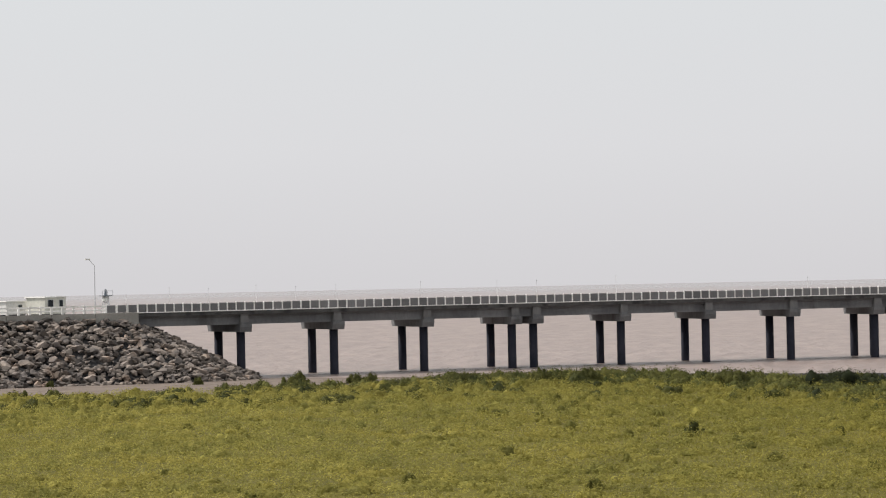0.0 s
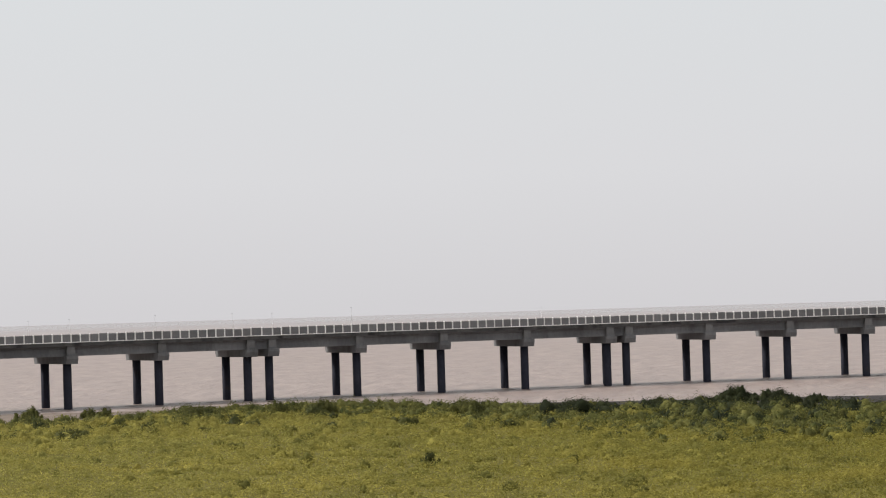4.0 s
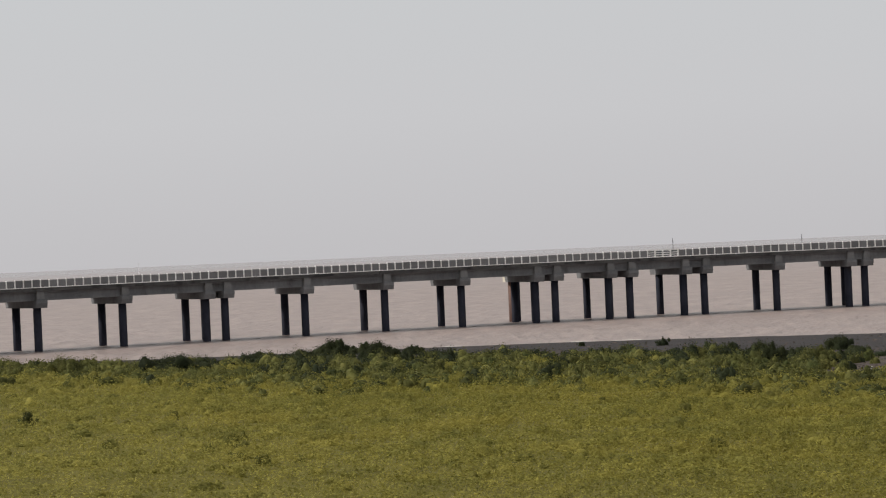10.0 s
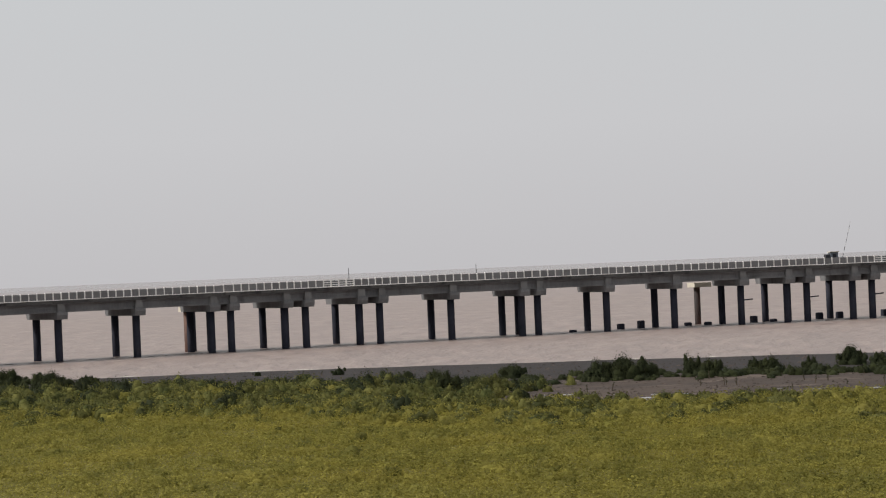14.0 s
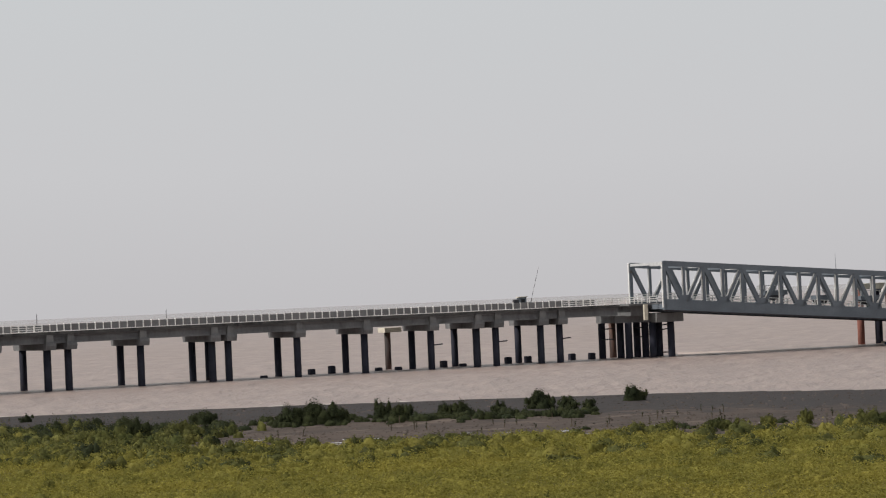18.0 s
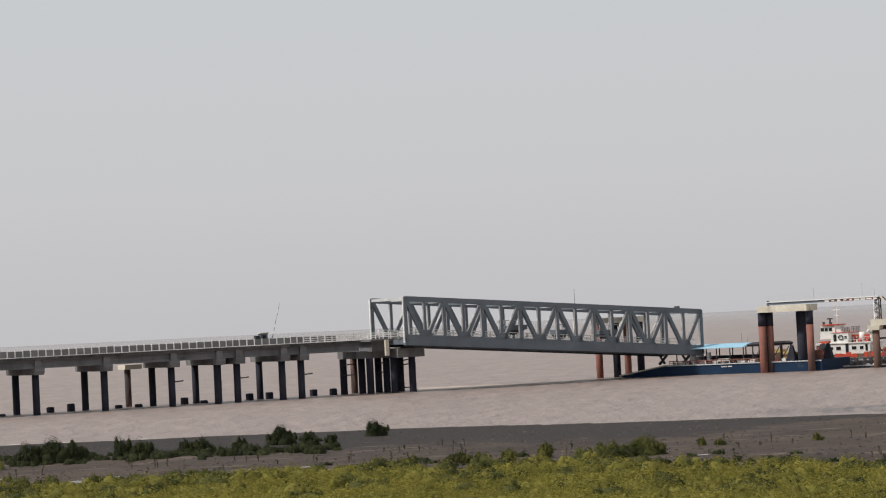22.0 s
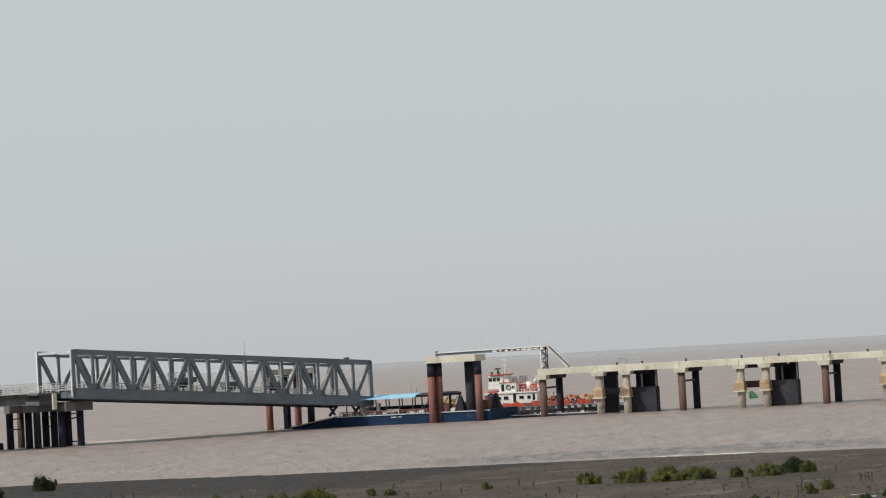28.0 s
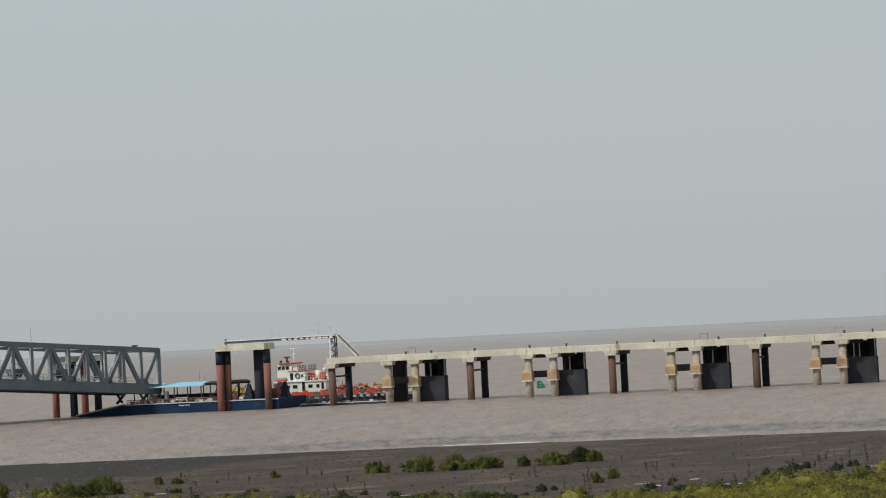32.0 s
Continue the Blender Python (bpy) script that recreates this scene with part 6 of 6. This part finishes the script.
def bush(az, r, w, h, dark):
    own = random.Random(round(az * 100) + 7)
    base = pol(az, r)
    base.z = ground_z(base.x, base.y) - 0.05
    th = thing("bush", base, "dark green leafy bush growing on the mud bank" if dark else "olive green bush at the edge of the weeds", "bush", group="bushes on the bank")
    s = Shape()
    lobes = []
    for i in range(5 + int(w * 2.2)):
        a = own.uniform(0, 6.28)
        t = own.uniform(0.0, 1.0) ** 0.7 if i else 0.0
        q = w * (own.uniform(0.2, 0.3) if i else 0.34)
        foot = Vector((math.cos(a) * w * 0.36 * t, math.sin(a) * w * 0.36 * t, 0))
        top = h * own.uniform(0.62, 0.92) * (1.05 - 0.4 * t)
        lobes.append((foot.x, foot.y, 0, q, q, top))
        # upright shoots over the lobe
        for j in range(2):
            o = Vector((own.gauss(0, q * 0.5), own.gauss(0, q * 0.5), 0))
            lobes.append((foot.x + o.x, foot.y + o.y, top * 0.55, q * 0.4, q * 0.4, top * own.uniform(0.35, 0.56)))
        s.tube(base + foot * 0.2, base + foot + Vector((0, 0, top * 0.8)), 0.035, 0.012, 5)
    part("stems", s, TWIG, th)
    ob = new("crown", clumps("crown", lobes, 85, 0.07, LEAF if dark else BUSHMID, own.randrange(9999), 0.45, 0.16))
    ob.parent = th
    return th


# bearing, distance, width and height of each bush, by stretch of the bank
UPSTREAM_BUSHES = [
    (-8.54, 312, 0.9, 0.8), (-5.39, 306, 1.1, 1.0), (-3.25, 284, 2.7, 1.7), (-1.98, 300, 1.6, 1.3), (-1.64, 298, 1.6, 1.4), (0.32, 267, 3.6, 1.5),
    (2.17, 265, 2.4, 1.8), (3.03, 261, 3.5, 1.9), (5.32, 170, 1.0, 1.0), (6.26, 245, 3.8, 1.9), (8.56, 241, 4.8, 1.9), (10.41, 278, 3.5, 1.3),
    (11.39, 270, 2.8, 1.4), (12.01, 285, 3.6, 2.0), (12.93, 271, 3.5, 2.0), (13.76, 282, 2.3, 1.1), (17.43, 292, 0.7, 0.7), (19.2, 281, 1.1, 0.9),
]
MID_BUSHES = [
    (20.33, 227, 3.4, 1.6), (21.38, 223, 2.9, 1.9), (22.42, 216, 2.8, 1.6), (22.94, 251, 2.2, 1.8), (24.82, 236, 2.5, 1.9), (25.37, 237, 3.0, 2.1),
    (25.86, 239, 2.2, 1.9), (26.88, 238, 1.8, 1.9), (27.29, 235, 1.8, 1.8), (28.21, 244, 1.8, 1.6), (28.62, 243, 1.8, 1.6), (29.45, 246, 1.7, 1.2),
    (30.32, 255, 2.2, 1.8), (30.91, 252, 1.9, 1.3), (31.36, 251, 1.3, 1.1), (32.39, 270, 2.0, 1.7),
]
BERTH_BUSHES = [
    (34.14, 187, 1.9, 0.9), (34.61, 190, 1.1, 0.8), (35.22, 188, 1.7, 1.0), (36.04, 192, 1.3, 1.1), (37.47, 188, 2.5, 1.3), (38.2, 190, 2.9, 1.4),
    (39.44, 202, 0.8, 0.7), (39.8, 202, 0.8, 0.6), (41.9, 205, 0.8, 0.7), (44.11, 207, 1.7, 1.2), (45.09, 206, 2.6, 1.3), (45.83, 205, 2.6, 1.4),
    (46.5, 207, 2.4, 1.3), (47.35, 208, 1.4, 0.9), (48.02, 207, 2.2, 1.2), (48.57, 210, 2.6, 1.2), (48.85, 209, 1.3, 1.1), (48.9, 174, 0.8, 0.8),
    (49.27, 177, 0.7, 0.8),
]
for az, r, w, h in UPSTREAM_BUSHES + MID_BUSHES + [(a, r * 1.03, w, h) for a, r, w, h in BERTH_BUSHES]:
    bush(az, r, w * rnd.uniform(1.15, 1.35), h * 1.08, az > 7 and (r > 216 or az < 20))


def shoots():
    """Single mangrove shoots that stand in the mud."""
    g = np.random.default_rng(21)
    for i in range(130):
        az = g.uniform(17, 57) if i % 3 else g.choice((33.5, 40.3, 43.0, 50.2, 51.6, 53.5)) + g.normal() * 0.7
        t = g.uniform(0.05, 0.97) ** 1.3
        r = verge(az) + (shore(az) - 6 - verge(az)) * t * (0.55 if az > 20 else 0.9)
        p = pol(az, r)
        p.z = ground_z(p.x, p.y)
        h = g.uniform(0.3, 0.8)
        th = thing("mangrove_shoot", p - Vector((0, 0, 0.05)), "thin dark mangrove shoot standing in the mud", "shoot", group="shoots in the mud")
        s = Shape()
        q = p + Vector((g.normal() * 0.08, g.normal() * 0.08, h))
        s.tube(p - Vector((0, 0, 0.05)), q, 0.05, 0.025, 5)
        part("stem", s, TWIG, th)
        ob = new("leaves", leaves("leaves", [tuple(p.lerp(q, k) - th.location) for k in (0.5, 0.75, 1.0)], [(0.12, 0.12, 0.15)] * 3, 7, 0.07, LEAF, 100 + i, 0.8))
        ob.parent = th


shoots()


def tide_line():
    """A low bar of silt that the ebb bares along the jetty's foot."""
    s = Shape()
    k = 700
    for i in range(k + 1):
        az = -3.6 + 43 * i / k
        w = 0.3 + 0.35 * noise.noise((az * 3.1, 0, 2)) + 0.3 * noise.noise((az * 11, 1, 2))
        r0 = 349.5 * math.exp(0.381 * radians(min(az, 33))) * (1 + 0.0022 * max(0, az - 33)) + 2.2 * noise.noise((az * 0.9, 4, 2)) + 0.8
        z = 0.015 + 0.07 * noise.noise((az * 4, 7, 2))
        for dr, zz in ((-w, -0.06), (0, z), (w * 1.4, -0.06)):
            s.v.append(tuple(pol(az, r0 + dr, zz)))
    for i in range(k):
        for j in range(2):
            a = i * 3 + j
            s.f.append((a, a + 3, a + 4, a + 1))
    lone("silt_bar", s, MUD, "thin dark silt bar at the piles' foot", "silt bar", kind="structure")


tide_line()


def foam_line():
    """Broken lips of small waves along the water's edge."""
    g = np.random.default_rng(77)
    s = Shape()
    for i in range(18):
        az = g.uniform(8, 57)
        w = g.uniform(1.0, 4.5)
        r = shore(az) + g.uniform(0.2, 1.2)
        n = 8
        for k in range(n):
            a0, a1 = az + math.degrees(w / r) * k / n, az + math.degrees(w / r) * (k + 1) / n
            h0, h1 = 0.035 * math.sin(math.pi * k / n) + 0.006, 0.035 * math.sin(math.pi * (k + 1) / n) + 0.006
            s.prism([pol(a0, r - 0.12, 0), pol(a1, r - 0.12, 0), pol(a1, r + 0.2, 0), pol(a0, r + 0.2, 0)],
                    [pol(a0, r, h0), pol(a1, r, h1), pol(a1, r + 0.1, h1), pol(a0, r + 0.1, h0)])
    lone("foam_lips", s, FOAM, "broken white foam lips at the water's edge", "foam", kind="stuff")


foam_line()


def mud_clods():
    """Small lumps, hoof-sized hollows' rims and drift that roughen the mud."""
    g = np.random.default_rng(55)
    s = Shape()
    for i in range(6500):
        az = g.uniform(12, 57)
        v, w = verge(az), shore(az)
        t = g.random() ** 1.4
        r = v - 1 + (w - v - 3) * t
        p = pol(az, r)
        z = ground_z(p.x, p.y)
        a, k, h = g.uniform(0, 6.28), g.uniform(0.08, 0.42), g.uniform(0.03, 0.13)
        u = Vector((math.cos(a), math.sin(a), 0)) * k
        q = Vector((-u.y, u.x, 0)) * g.uniform(0.4, 0.9)
        n = len(s.v)
        s.v += [tuple(p + o + Vector((0, 0, zz))) for o, zz in ((u, z - 0.03), (q, z - 0.03), (-u, z - 0.03), (-q, z - 0.03), (u * 0.15, z + h))]
        s.f += [(n, n + 1, n + 4), (n + 1, n + 2, n + 4), (n + 2, n + 3, n + 4), (n + 3, n, n + 4)]
    lone("mud_clods", s, CLOD, "small dark clods and ridges on the mud bank", "mud clods", kind="stuff")


mud_clods()


def foam_streak():
    """The pale tide rip that trails off the end pier."""
    s = Shape()
    k = 120
    for i in range(k + 1):
        az = 33.35 + 4.6 * i / k
        r = 349.5 * math.exp(0.381 * radians(33)) * (1 + 0.0022 * (az - 33)) + 4 + 1.5 * noise.noise((az * 5, 3, 9))
        w = (21 + 5 * noise.noise((az * 3, 0, 9)) + 4 * noise.noise((az * 11, 2, 9))) * smooth(38.4, 33.2, az) + 0.3
        s.v += [tuple(pol(az, r, 0.012)), tuple(pol(az, r + w, 0.012))]
    for i in range(k):
        s.f.append((2 * i, 2 * i + 2, 2 * i + 3, 2 * i + 1))
    lone("foam_streak", s, RIP, "pale foam streak trailing off the end pier", "foam", kind="stuff")


foam_streak()


def puddles():
    """Shallow pools that the ebb leaves in the mud."""
    g = np.random.default_rng(91)
    s = Shape()
    for i in range(46):
        az = g.uniform(22, 33) if i % 3 else g.uniform(33, 56)
        r = verge(az) + g.uniform(1.5, 15)
        w, l, lean = g.uniform(0.2, 0.8), g.uniform(0.25, 0.8), g.uniform(-0.3, 0.3)
        c = pol(az, r)
        side, away = pol(az + 90, 1), pol(az, 1)
        k = 14
        ring = []
        for j in range(k):
            a = 6.2832 * j / k
            q = 1 + 0.3 * noise.noise((math.cos(a) * 2, math.sin(a) * 2, i))
            ring.append(c + side * (math.cos(a) * w * q) + away * ((math.sin(a) + lean * math.cos(a)) * l * q))
        z = max(ground_z(p.x, p.y) for p in ring)
        s.prism([(p.x, p.y, z - 0.12) for p in ring], [(p.x, p.y, z + 0.015) for p in ring])
    lone("puddles", s, POOL, "shallow pale puddles lying on the mud bank", "puddle", kind="stuff")


puddles()
